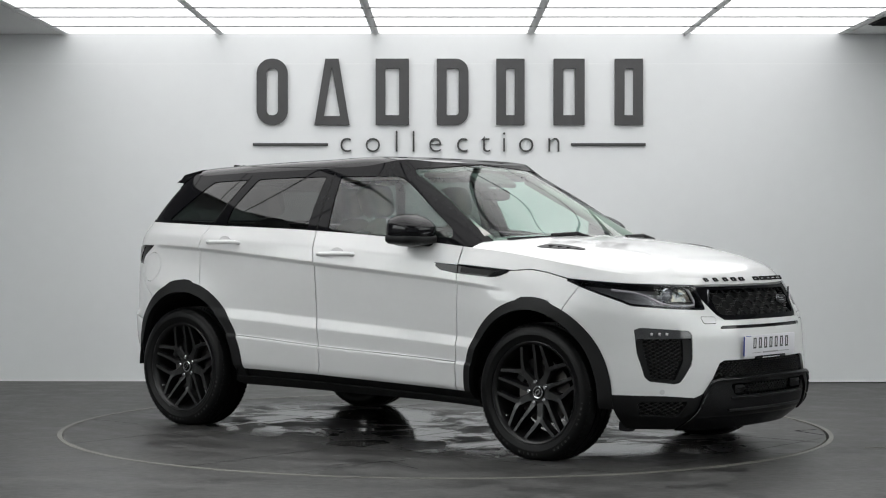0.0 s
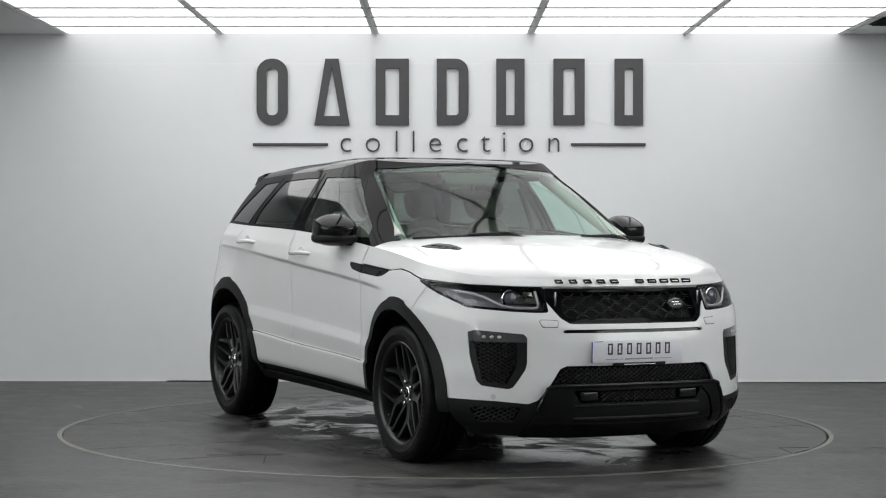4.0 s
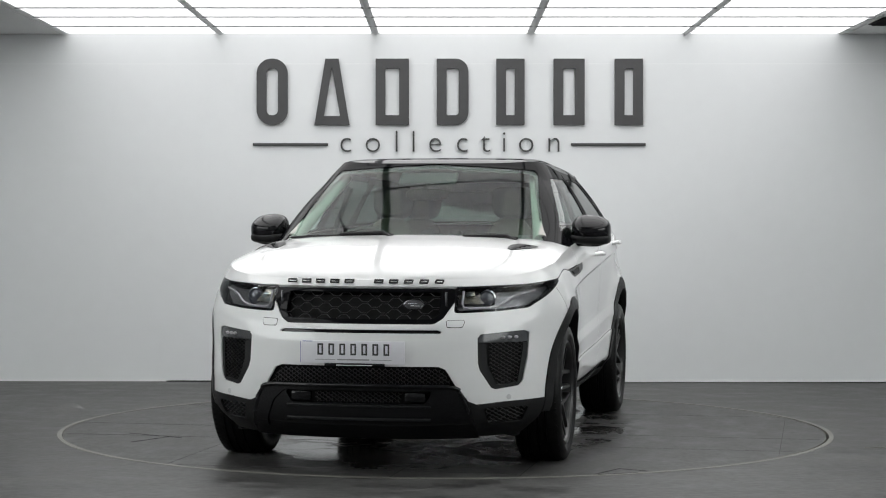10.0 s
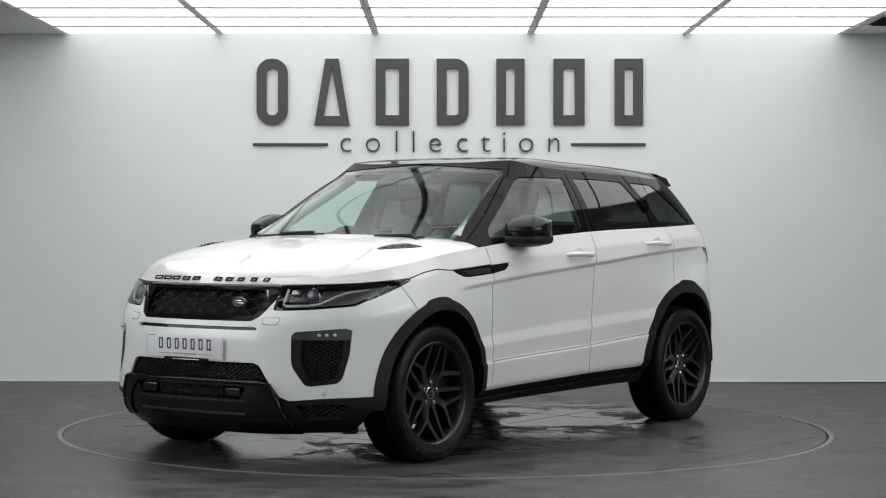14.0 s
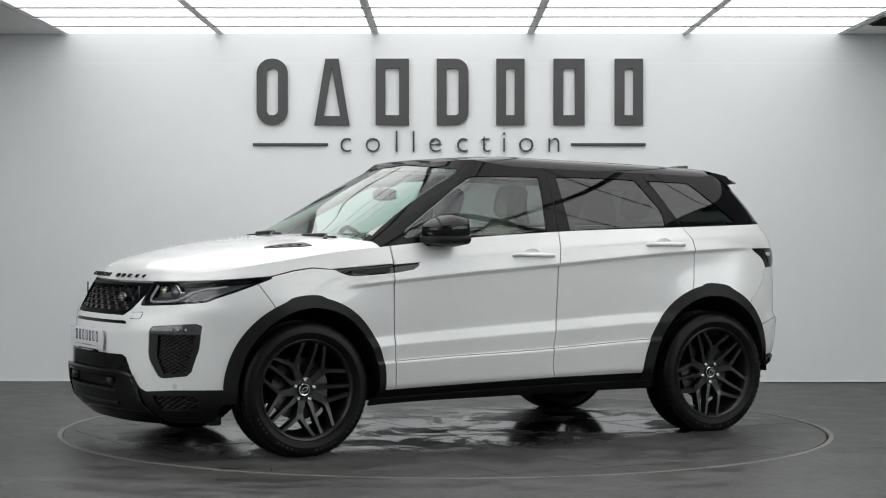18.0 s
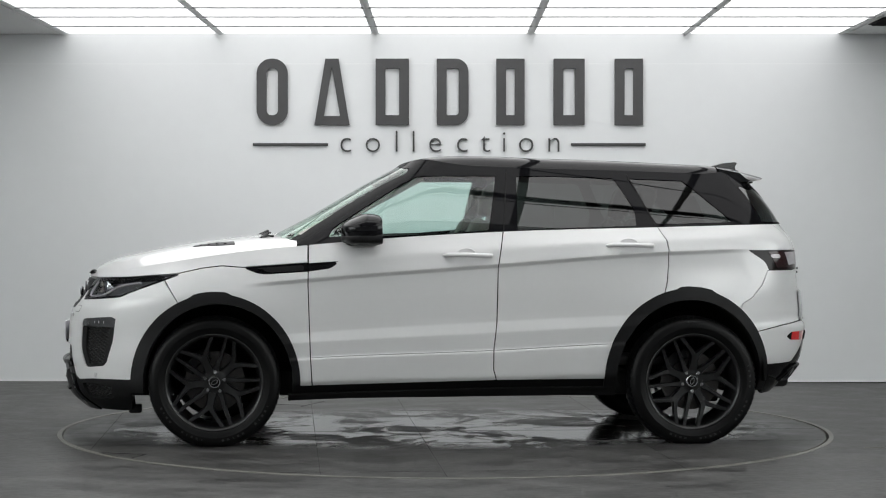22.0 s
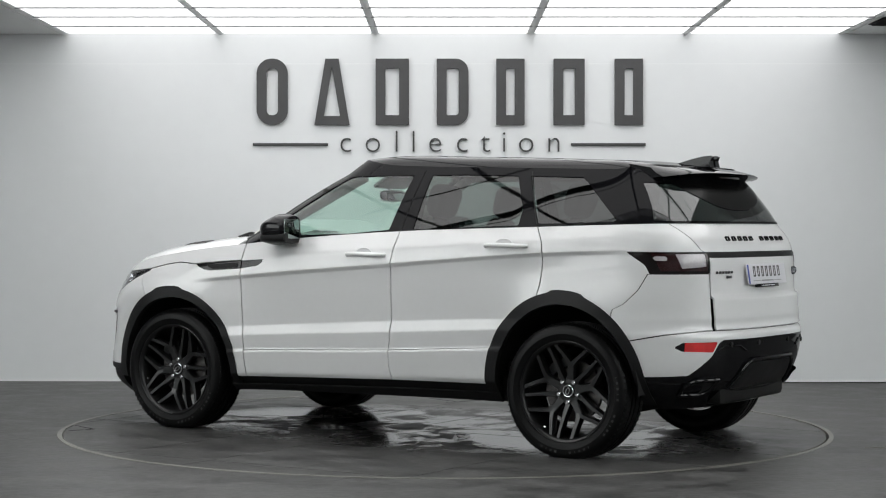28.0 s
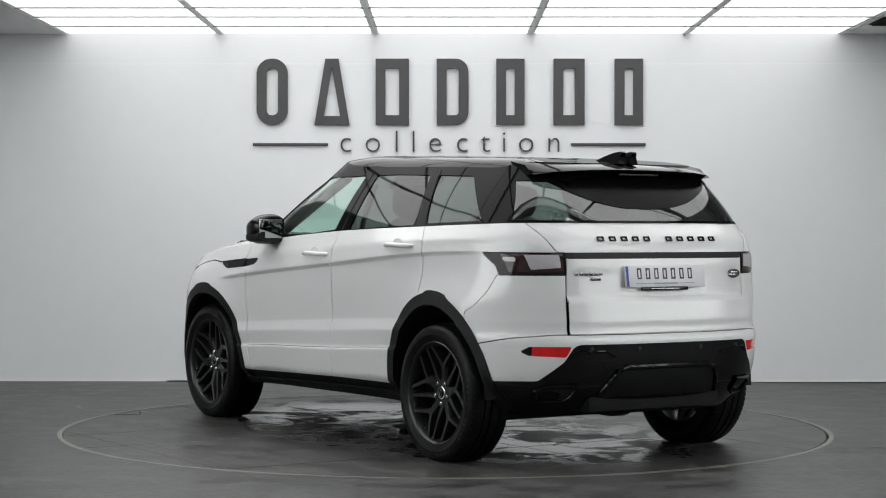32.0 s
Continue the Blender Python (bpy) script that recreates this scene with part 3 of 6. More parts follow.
def hood_z(x, y, ye):
    """The bonnet's height; it falls to the body's top edge at |y| = ye."""
    s = np.clip(np.abs(y) / np.maximum(ye, 1e-6), 0, 1)
    zc, ze = Z_HOOD(x), Z_TOP(x)
    zc = ze + (zc - ze) * fade(ye, 0.0, 0.30)
    return ze + (zc - ze) * (1 - 0.50 * s**2.4 - 0.50 * s**8)


def hood_net():
    out = []
    xs = NET[-1, :, 0]
    sel = [i for i in range(len(xs)) if xs[i] > 0.86]
    s = np.concatenate([np.linspace(0, 0.25, 14), np.linspace(0.3, 1, 20)])
    for i in sel:
        x, ye = NET[-1, i, 0], NET[-1, i, 1]
        y = ye * (1 - s)
        out.append(np.stack([x + 0 * y, y, hood_z(x + 0 * y, y, ye + 0 * y)], 1))
    return np.stack(out, 1)


HOOD = Sheet.grid(hood_net()[:, ::-1])
if HOOD.N[:, 2].mean() < 0:
    HOOD.N *= -1
    HOOD.T = HOOD.T[:, ::-1]

# greenhouse: from the belt to the roof rail
Z_RAIL = spline([-1.75, -1.26, -0.92, -0.47, 0.09, 0.30], [1.515, 1.537, 1.546, 1.556, 1.568, 1.56])
Z_ROOF = spline([-1.75, -1.62, -1.5, -1.257, -0.895, -0.535, 0.064, 0.16, 0.28], [1.552, 1.570, 1.586, 1.598, 1.613, 1.623, 1.628, 1.618, 1.588])
Z_BASE = spline([-2.2, -1.8, -1.1, -0.26, 0.3, 0.82, 1.1], [1.255, 1.244, 1.223, 1.196, 1.163, 1.118, 1.13])


def crown(s):
    """The roof's height across the car: nearly flat, with a tight turn into the side rails."""
    return 1 - 0.16 * s ** 2 - 0.84 * np.abs(s) ** 16


def cabin_outline(g, a, side):
    """A point of the greenhouse at the level g (0 belt, 1 rail)."""
    w = 0.858 + (0.640 - 0.858) * g
    w = w + 0.030 * g * (1 - g) * 2
    if side == "front":
        c, e, n = 0.30 + (-0.25 - 0.30) * g, 1.10 + (0.262 - 1.10) * g, 4.2
    else:
        c, e, n = -1.30 + (-1.30 + 1.30) * g, -1.945 + (-1.715 + 1.945) * g, 4.0
        e = e - 0.02 * g * (1 - g) * 4
    cx, sy = max(math.cos(a), 0) ** (2 / n), math.sin(a) ** (2 / n)
    x = c + (e - c) * cx
    w = w - float(taper(x)) * (1 - 0.25 * g)
    return x, w * sy, w


def cabin_net(levels):
    cols = []
    q = np.linspace(0, 1, 70)
    for side in ("front", "side", "rear"):
        if side == "side":
            for t in np.linspace(0, 1, 90)[1:-1]:
                col = []
                for g in levels:
                    x0, _, w = cabin_outline(g, math.pi / 2, "front")
                    x1, _, _ = cabin_outline(g, math.pi / 2, "rear")
                    x = x0 + (x1 - x0) * t
                    w = 0.858 - 0.218 * g + 0.060 * g * (1 - g) - float(taper(x)) * (1 - 0.25 * g)
                    col.append((x, w, w))
                cols.append(col)
        else:
            for k in (q if side == "front" else q[::-1]):
                cols.append([cabin_outline(g, k * math.pi / 2, side) for g in levels])
    P = np.array(cols).transpose(1, 0, 2)
    out = np.zeros((*P.shape[:2], 3))
    for r, g in enumerate(levels):
        x, y, w = P[r, :, 0], P[r, :, 1], P[r, :, 2]
        rail = Z_RAIL(x) + (Z_ROOF(x) - Z_RAIL(x)) * crown(y / w)
        out[r, :, 0], out[r, :, 1], out[r, :, 2] = x, y, Z_BASE(x) + (rail - Z_BASE(x)) * g
    return out


CNET = cabin_net(np.linspace(0, 1, 44))
CABIN = Sheet.grid(CNET[:, ::-1])
if CABIN.N[:, 1].mean() < 0:
    CABIN.N *= -1
    CABIN.T = CABIN.T[:, ::-1]


def roof_net():
    top = CNET[-1]
    s = np.linspace(0, 1, 34) ** 1.9
    out = []
    for p in top:
        y = p[1] * (1 - s)
        w = max(0.640 - 0.75 * float(taper(p[0])), p[1])
        out.append(np.stack([p[0] + 0 * y, y, Z_RAIL(p[0]) + (Z_ROOF(p[0]) - Z_RAIL(p[0])) * crown(y / w)], 1))
    return np.stack(out, 1)


ROOF = Sheet.grid(roof_net()[:, ::-1])
if ROOF.N[:, 2].mean() < 0:
    ROOF.N *= -1
    ROOF.T = ROOF.T[:, ::-1]


def pair(sheet, name, material, label="", thick=0.012, right=""):
    """A panel on the left and its mirror image on the right."""
    a = sheet.panel(name, material, car, label, thick)
    b = sheet.mirrored().panel(name, material, car, right or label, thick)
    return a, b


def whole(sheet, name, material, label="", thick=0.012):
    """A panel that runs across the middle: the left half joined to its mirror image."""
    return sheet.joined(sheet.mirrored()).panel(name, material, car, label, thick)


# ---- panel outlines ----
def arch(cx, cz, a, b):
    """Below zero inside a wheel opening: an ellipse above its centre, straight below."""
    def f(x, y, z):
        e = np.sqrt(((x - cx) / a) ** 2 + (np.maximum(z - cz, 0) / b) ** 2) - 1
        return e * a
    return f


def bumped(f, cx):
    """The raised flat at the crown of the cladding."""
    return lambda x, y, z: f(x, y, z) - 0.010 * np.clip((0.115 - np.abs(x - cx)) / 0.025, 0, 1) * (z > 0.6)


F_OUT, F_IN = bumped(arch(1.326, 0.36, 0.462, 0.490), 1.355), arch(1.312, 0.36, 0.408, 0.436)
R_OUT, R_IN = bumped(arch(-1.297, 0.37, 0.467, 0.512), -1.34), arch(-1.306, 0.37, 0.410, 0.450)
GAP = 0.0030
T_SHUT = line([2.3, 2.0, 1.8, 1.535, 1.405, 1.296, 1.186, 0.823], [0.925, 0.928, 0.938, 0.960, 0.990, 1.004, 0.995, 1.022])
L_LAMP = line([2.3, 2.07, 2.00, 1.85, 1.81, 1.535], [0.806, 0.806, 0.812, 0.829, 0.848, 0.950])
B_SEAM = line([0.98, 0.93, 0.80, 0.3], [1.66, 1.61, 1.53, 1.53])
D_BOT = line([1.0, 0.82, -0.22, -0.84, -1.0], [0.340, 0.344, 0.372, 0.378, 0.380])
A_GAP = line([0.3, 0.5, 0.9, 1.15], [0.795, 0.808, 0.823, 0.820])
B_GAP = line([0.378, 0.43, 0.532, 0.697, 1.005, 1.192, 1.3], [-0.222, -0.206, -0.206, -0.223, -0.228, -0.258, -0.28])
C_GAP = line([0.3, 0.821, 0.92, 1.009, 1.10, 1.152, 1.229, 1.3], [-1.13, -1.151, -1.175, -1.184, -1.184, -1.174, -1.126, -1.09])
LOW_F = line([0, 0.395, 0.43, 0.47, 0.53, 0.57, 0.70, 0.95], [0.545, 0.545, 0.53, 0.46, 0.378, 0.360, 0.372, 0.380])
LOW_R = line([0, 0.53, 0.56, 0.60, 0.70, 0.95], [0.642, 0.642, 0.628, 0.556, 0.460, 0.452])
R_BUMP = line([-2.3, -2.0, -1.85, -1.69, -1.5], [0.692, 0.690, 0.672, 0.640, 0.61])
Q_SEAM = line([0.6, 0.798, 0.83, 0.90, 0.987, 1.1], [-1.58, -1.60, -1.66, -1.725, -1.767, -1.79])
TAIL_X = line([0.985, 1.031, 1.095], [-1.777, -1.752, -1.655])
GATE_Y = line([0.6, 0.985, 1.096, 1.10, 1.25, 1.3], [0.575, 0.575, 0.575, 0.615, 0.70, 0.72])

nose = lambda x, y, z: 1.2 - x
tail = lambda x, y, z: x + 1.2
LAMP = both(lambda x, y, z: L_LAMP(x) - z, lambda x, y, z: z - T_SHUT(x), lambda x, y, z: 0.458 - y, lambda x, y, z: 1.532 - x)
GRILLE = both(convex([(-0.455, 0.921), (-0.455, 0.86), (-0.405, 0.778), (-0.365, 0.752), (0.365, 0.752), (0.405, 0.778), (0.455, 0.86), (0.455, 0.921)], "yz"), nose)
FOG = both(convex([(0.795, 0.706), (0.775, 0.716), (0.585, 0.699), (0.572, 0.682), (0.576, 0.56), (0.584, 0.527), (0.636, 0.440), (0.656, 0.432), (0.755, 0.446), (0.772, 0.468), (0.790, 0.586)], "yz"), nose)
SLOT_F = both(convex([(-0.40, 0.722), (0.40, 0.722), (0.405, 0.705), (-0.405, 0.705)], "yz"), nose)
VENT = both(convex([(1.185, 0.993), (0.823, 1.019), (0.656, 1.031), (0.664, 1.015), (0.702, 0.990), (0.82, 0.973), (1.05, 0.957), (1.10, 0.962)]), lambda x, y, z: 0.5 - y)
TAILLAMP = both(lambda x, y, z: x - TAIL_X(z), lambda x, y, z: z - 1.096, lambda x, y, z: 0.985 - z, lambda x, y, z: 0.572 - y, tail)
REFL = both(convex([(0.778, 0.607), (0.745, 0.632), (0.565, 0.632), (0.592, 0.578), (0.745, 0.586)], "yz"), tail)
GATEBAR = both(convex([(-0.575, 1.098), (0.575, 1.098), (0.575, 1.066), (-0.575, 1.066)], "yz"), tail)
under = lambda g=0.0: (lambda x, y, z: z - T_SHUT(x) + g)
rows_out = [neg(F_OUT), neg(R_OUT)]


def shy(f, g=GAP):
    """Stays the gap clear of the shape f."""
    return lambda x, y, z: g - f(x, y, z)


SIDE = SHELL.keep(lambda x, y, z: F_OUT(x, y, z) * -1, lambda x, y, z: R_OUT(x, y, z) * -1)
is_front_white = [lambda x, y, z: LOW_F(np.abs(y)) - z, lambda x, y, z: B_SEAM(z) + GAP - x, under(GAP), shy(LAMP), shy(GRILLE), shy(FOG, 0.001), shy(SLOT_F, 0.0)]
whole(SIDE.keep(*is_front_white), "front_bumper", WHITE, "glossy white front bumper")
fender = SIDE.keep(lambda x, y, z: A_GAP(z) + GAP - x, lambda x, y, z: x - B_SEAM(z) + GAP, under(GAP), shy(LAMP), shy(VENT, 0.0), lambda x, y, z: D_BOT(x) - z)
pair(fender, "front_wing", WHITE)
bonnet_side = SHELL.keep(lambda x, y, z: T_SHUT(x) + GAP - z, lambda x, y, z: 0.823 + GAP - x, shy(VENT, 0.0))
bonnet = bonnet_side.joined(HOOD.keep(lambda x, y, z: 0.885 - x))
SCOOP = convex([(1.54, 0.602), (1.32, 0.612), (1.235, 0.648), (1.225, 0.745), (1.32, 0.722)], "xy")
whole(bonnet, "bonnet", WHITE, "broad glossy white clamshell bonnet")
door_f = SIDE.keep(lambda x, y, z: x - A_GAP(z) + GAP, lambda x, y, z: B_GAP(z) + GAP - x, lambda x, y, z: D_BOT(x) - z, shy(VENT, 0.0))
STEP_UP = lambda x, y, z: Z_STEP(x) + 0.0016 - z
STEP_DOWN = lambda x, y, z: z - Z_STEP(x) + 0.0016
doors_f = pair(door_f.keep(STEP_UP), "front_door", WHITE)
pair(door_f.keep(STEP_DOWN), "door_moulding", WHITE, "white lower door moulding")
door_r = SIDE.keep(lambda x, y, z: x - B_GAP(z) + GAP, lambda x, y, z: C_GAP(z) + GAP - x, lambda x, y, z: D_BOT(x) - z)
doors_r = pair(door_r.keep(STEP_UP), "rear_door", WHITE)
pair(door_r.keep(STEP_DOWN), "door_moulding", WHITE, "white lower door moulding")
quarter = SIDE.keep(lambda x, y, z: x - C_GAP(z) + GAP, lambda x, y, z: np.where(z < 0.99, Q_SEAM(z), -9) + GAP - x, shy(TAILLAMP),
                    lambda x, y, z: np.where((x < -1.6), GATE_Y(z) + GAP - y, -1), lambda x, y, z: R_BUMP(x) - z)
FLAP = (-1.64, 0.965, 0.088)
flap_in = lambda x, y, z: np.hypot(x - FLAP[0], z - FLAP[1]) - FLAP[2]
quarter.panel("rear_wing", WHITE, car)
quarter.keep(shy(flap_in, 0.0015)).mirrored().panel("rear_wing", WHITE, car, "white rear wing with round fuel flap")
SIDE.keep(lambda x, y, z: flap_in(x, y, z) + 0.0015, lambda x, y, z: 0.6 - y).mirrored().panel("fuel_flap", WHITE, car)
corner = SIDE.keep(lambda x, y, z: x - Q_SEAM(z) + GAP, lambda x, y, z: z - 0.985 + GAP, lambda x, y, z: R_BUMP(x) + GAP - z, lambda x, y, z: GATE_Y(z) + GAP - y)
pair(corner, "bumper_corner", WHITE)
gate = SIDE.keep(tail, lambda x, y, z: y - GATE_Y(z) + GAP, lambda x, y, z: R_BUMP(x) + 2 * GAP - z, shy(GATEBAR, 0.0), shy(TAILLAMP))
gate = gate.pushed(lambda y, z: -0.018 * fade(z, 0.874, 0.856))
whole(gate, "tailgate", WHITE, "white tailgate with stepped lower edge")
whole(SIDE.keep(GATEBAR), "tailgate_bar", PLASTIC, "satin black bar over the rear plate", 0.02)
rbump = SIDE.keep(lambda x, y, z: x + 1.55, lambda x, y, z: z - R_BUMP(x) + GAP, lambda x, y, z: LOW_R(np.abs(y)) - z, shy(REFL, 0.0))
whole(rbump, "rear_bumper", WHITE)
pair(SIDE.keep(REFL, lambda x, y, z: y - 0.735).moved(-0.002), "reflector", REDLENS, "clear red rear reflector")
pair(SIDE.keep(REFL, lambda x, y, z: 0.7365 - y).moved(-0.002), "reflector_tip", SMOKE, "dark tip of the rear reflector")

# black lower body
low_f = SIDE.keep(nose, lambda x, y, z: z - LOW_F(np.abs(y)), lambda x, y, z: B_SEAM(z) - x)
SKID = both(convex([(-0.445, 0.455), (0.445, 0.455), (0.51, 0.415), (0.535, 0.36), (0.575, 0.10), (-0.575, 0.10), (-0.535, 0.36), (-0.51, 0.415)], "yz"), nose)
SKIDHOLE = convex([(-0.37, 0.425), (0.37, 0.425), (0.33, 0.366), (-0.33, 0.366)], "yz")
CORNERHOLE = convex([(0.600, 0.342), (0.795, 0.344), (0.758, 0.270), (0.618, 0.264)], "yz")
whole(low_f.keep(SKID, neg(SKIDHOLE)).moved(0.012), "skid_guard", GLOSS, "gloss black lower bumper guard", 0.03)
HOOP_IN = convex([(-0.36, 0.430), (0.36, 0.430), (0.425, 0.375), (0.465, 0.285), (0.47, 0.10), (-0.47, 0.10), (-0.465, 0.285), (-0.425, 0.375)], "yz")
whole(low_f.keep(SKID, neg(HOOP_IN), lambda x, y, z: 0.25 - z).moved(0.020), "guard_hoop", GLOSS, "gloss black hoop on the lower guard", 0.03)
pair(low_f.keep(neg(SKID), lambda x, y, z: 0.5 - y, neg(CORNERHOLE)).moved(0.004), "bumper_skirt", PLASTIC, "matt black lower bumper corner", 0.03)
whole(low_f.moved(-0.03), "lower_intake", DARK)
low_r = SIDE.keep(tail, lambda x, y, z: z - LOW_R(np.abs(y)), lambda x, y, z: x + 1.70)
whole(low_r, "rear_skirt", GLOSS, "gloss black lower rear bumper", 0.03)
sill = SIDE.keep(lambda x, y, z: z - D_BOT(x) + 0.004, lambda x, y, z: x - 0.97, lambda x, y, z: -0.97 - x)
pair(sill.moved(-0.012), "sill", PLASTIC, "matt black side sill")
sill_low = SHELL.keep(lambda x, y, z: z - D_BOT(x) + 0.045, lambda x, y, z: x - 0.93, lambda x, y, z: -0.90 - x)
pair(sill_low.moved(0.010), "sill_board", PLASTIC, "ribbed black plastic sill board")

# wheel-arch cladding
for out, inn in ((F_OUT, F_IN), (R_OUT, R_IN)):
    clad = SHELL.keep(lambda x, y, z: out(x, y, z) - 0.001, lambda x, y, z: -inn(x, y, z), lambda x, y, z: 0.305 - z, lambda x, y, z: 0.5 - y)
    pair(clad.moved(0.006), "arch_cladding", PLASTIC, "matt black wheel-arch cladding", 0.035)

# dark liner behind the gaps, and the cavities
holes = either(LAMP, GRILLE, FOG, TAILLAMP, both(lambda x, y, z: z - LOW_F(np.abs(y)) - 0.01, nose), both(lambda x, y, z: z - LOW_R(np.abs(y)), tail))
liner = SHELL.keep(neg(F_IN), neg(R_IN), neg(holes), lambda x, y, z: 0.24 - z).moved(-0.020)
whole(liner, "inner_body", DARK, "", 0)
for cx in (1.31, -1.31):
    for s in (1, -1):
        bm = bmesh.new()
        prof = [(0.405, 0.0), (0.405, 0.42)]
        n = 28
        a = [bm.verts.new((0.432 * math.cos(math.pi * k / n), s * 0.44, max(0.0, 0.472 * math.sin(math.pi * k / n)))) for k in range(n + 1)]
        b = [bm.verts.new((0.432 * math.cos(math.pi * k / n), s * 0.885, max(0.0, 0.472 * math.sin(math.pi * k / n)))) for k in range(n + 1)]
        for k in range(n):
            bm.faces.new((a[k], a[k + 1], b[k + 1], b[k]))
        bm.faces.new(a)
        ob = part("wheel_well", bm, DARK, car)
        ob.location = (cx, 0, 0.36)
bm = bmesh.new()
box(bm, (2.0, 1.60, 0.14), pose(0, 0, 0.35), 0.03)
box(bm, (1.5, 0.86, 0.16), pose(1.35, 0, 0.33), 0.03)
box(bm, (1.3, 0.86, 0.14), pose(-1.35, 0, 0.36), 0.03)
for x in (1.33, -1.33):
    tube(bm, [(x, -0.72, 0.362), (x, 0.72, 0.362)], 0.035)
    box(bm, (0.10, 1.30, 0.05), pose(x - 0.15, 0, 0.25), 0.02)
part("underbody", bm, DARK, car)

# ---- glazing and pillars ----
WF = [(0.735, 1.125), (0.684, 1.215), (0.506, 1.330), (0.328, 1.442), (0.225, 1.500), (0.185, 1.508), (-0.234, 1.511), (-0.176, 1.188), (0.10, 1.180)]
WR = [(-0.352, 1.511), (-0.58, 1.511), (-0.895, 1.502), (-0.912, 1.495), (-1.006, 1.325), (-1.010, 1.310), (-1.010, 1.232), (-0.338, 1.206)]
WQ = [(-0.985, 1.500), (-1.300, 1.490), (-1.320, 1.480), (-1.565, 1.262), (-1.555, 1.254), (-1.128, 1.240)]
is_side = lambda x, y, z: np.where((x < 0.86) & (x > -1.62), 0.56 - y, 1.0)
wf, wr, wq = both(convex(WF), is_side), both(convex(WR), is_side), both(convex(WQ), is_side)
SCR = both(convex([(-0.745, 1.10), (-0.60, 1.525), (-0.575, 1.552), (0, 1.590), (0.575, 1.552), (0.60, 1.525), (0.745, 1.10)], "yz"), lambda x, y, z: 0.12 - x)
RGL = both(convex([(-0.735, 1.258), (-0.63, 1.46), (0.63, 1.46), (0.735, 1.258)], "yz"), lambda x, y, z: x + 1.62)
pair(CABIN.keep(wf).moved(-0.004), "front_door_glass", CLEAR, "clear pale green side glass", 0)
pair(CABIN.keep(wr).moved(-0.004), "rear_door_glass", TINT, "dark privacy side glass", 0)
pair(CABIN.keep(wq).moved(-0.004), "quarter_glass", TINT, "dark privacy quarter glass", 0)
whole(CABIN.keep(SCR).moved(-0.003), "windscreen", SCREEN, "large raked windscreen with ceiling reflections", 0)
SCR_IN = convex([(-0.712, 1.10), (-0.725, 1.135), (-0.585, 1.515), (-0.55, 1.535), (0, 1.565), (0.55, 1.535), (0.585, 1.515), (0.725, 1.135), (0.712, 1.10)], "yz")
whole(CABIN.keep(SCR, neg(SCR_IN)).moved(-0.0065), "screen_band", GLOSS, "black printed border of the windscreen", 0)
whole(CABIN.keep(RGL).moved(-0.003), "rear_window", REARTINT, "dark tinted rear window", 0)
# the band also paints in the dark reflection of the spoiler's underside
BAND_EDGE = lambda x, y, z: 1.318 + 0.19 * (np.abs(y) / 0.6) ** 2.4 - z
whole(CABIN.keep(RGL, BAND_EDGE).moved(0.0005), "window_band", BANDBLACK, "black curved band at the window head, spoiler's dark reflection painted in", 0)
posts = CABIN.keep(neg(wf), neg(wr), neg(wq), neg(SCR), neg(RGL))
whole(posts, "window_frame", POSTBLACK, "gloss black window frame with slim posts", 0.012)
pair(CABIN.keep(neg(either(wf, wr, wq, SCR, RGL)), lambda x, y, z: 0.1 - x, lambda x, y, z: 0.45 - y, lambda x, y, z: z - 1.50).moved(-0.022), "pillar_trim", LINING, "pale inner pillar trim", 0)
whole(ROOF, "roof", GLOSS, "gloss black roof reflecting the ceiling grid", 0.01)
whole(ROOF.moved(-0.03), "headlining", LINING, "pale fabric headlining", 0)
# door cuts in the black side frame
for top, bot in (((-0.296, 1.535), (-0.262, 1.20)), ((-0.985, 1.525), (-1.12, 1.235))):
    for s in (1, -1):
        pts = []
        for k in range(9):
            t = k / 8
            x, z = top[0] + (bot[0] - top[0]) * t, top[1] + (bot[1] - top[1]) * t
            g = (z - float(Z_BASE(x))) / (float(Z_RAIL(x)) - float(Z_BASE(x)))
            y = 0.858 - 0.218 * g + 0.06 * g * (1 - g) - float(taper(x)) * (1 - 0.25 * g)
            pts.append((x, s * (y - 0.0005), z))
        part("door_joint", tube(bmesh.new(), pts, 0.0035, 5), DARK, car)


# ---- car: front details ----
def lattice(name, inside, z0, z1, dz, pitch, off, bar, material, parent, y0=-0.5, y1=0.5, surf=front_x, sgn=1):
    """A honeycomb of flat wavy bars, just behind the surface of the nose."""
    verts, faces = [], []
    nrow = int(round((z1 - z0) / dz))
    for r in range(nrow + 1):
        pts = []
        k = 0
        y = y0
        while y < y1:
            ph = (k + (r % 2) * 2) % 4
            zz = z0 + r * dz + (dz * 0.32 if ph in (0, 1) else -dz * 0.32)
            pts.append((y, zz))
            y += pitch * (0.30 if ph in (0, 2) else 0.20)
            k += 1
        for (ya, za), (yb, zb) in zip(pts, pts[1:]):
            ym, zm = (ya + yb) / 2, (za + zb) / 2
            if float(inside(np.array(0.0 + 2.0 * sgn), np.array(ym), np.array(zm))) > -0.002:
                continue
            i = len(verts)
            for (yy, zz) in ((ya, za), (yb, zb)):
                x = float(surf(np.array(yy), np.array(zz))) - sgn * off
                verts += [(x, yy, zz + bar), (x, yy, zz - bar), (x - sgn * 0.014, yy, zz + bar), (x - sgn * 0.014, yy, zz - bar)]
            faces += [(i, i + 1, i + 5, i + 4), (i, i + 4, i + 6, i + 2), (i + 1, i + 3, i + 7, i + 5)]
    return raw(name, verts, faces, material, parent, sharp=30)


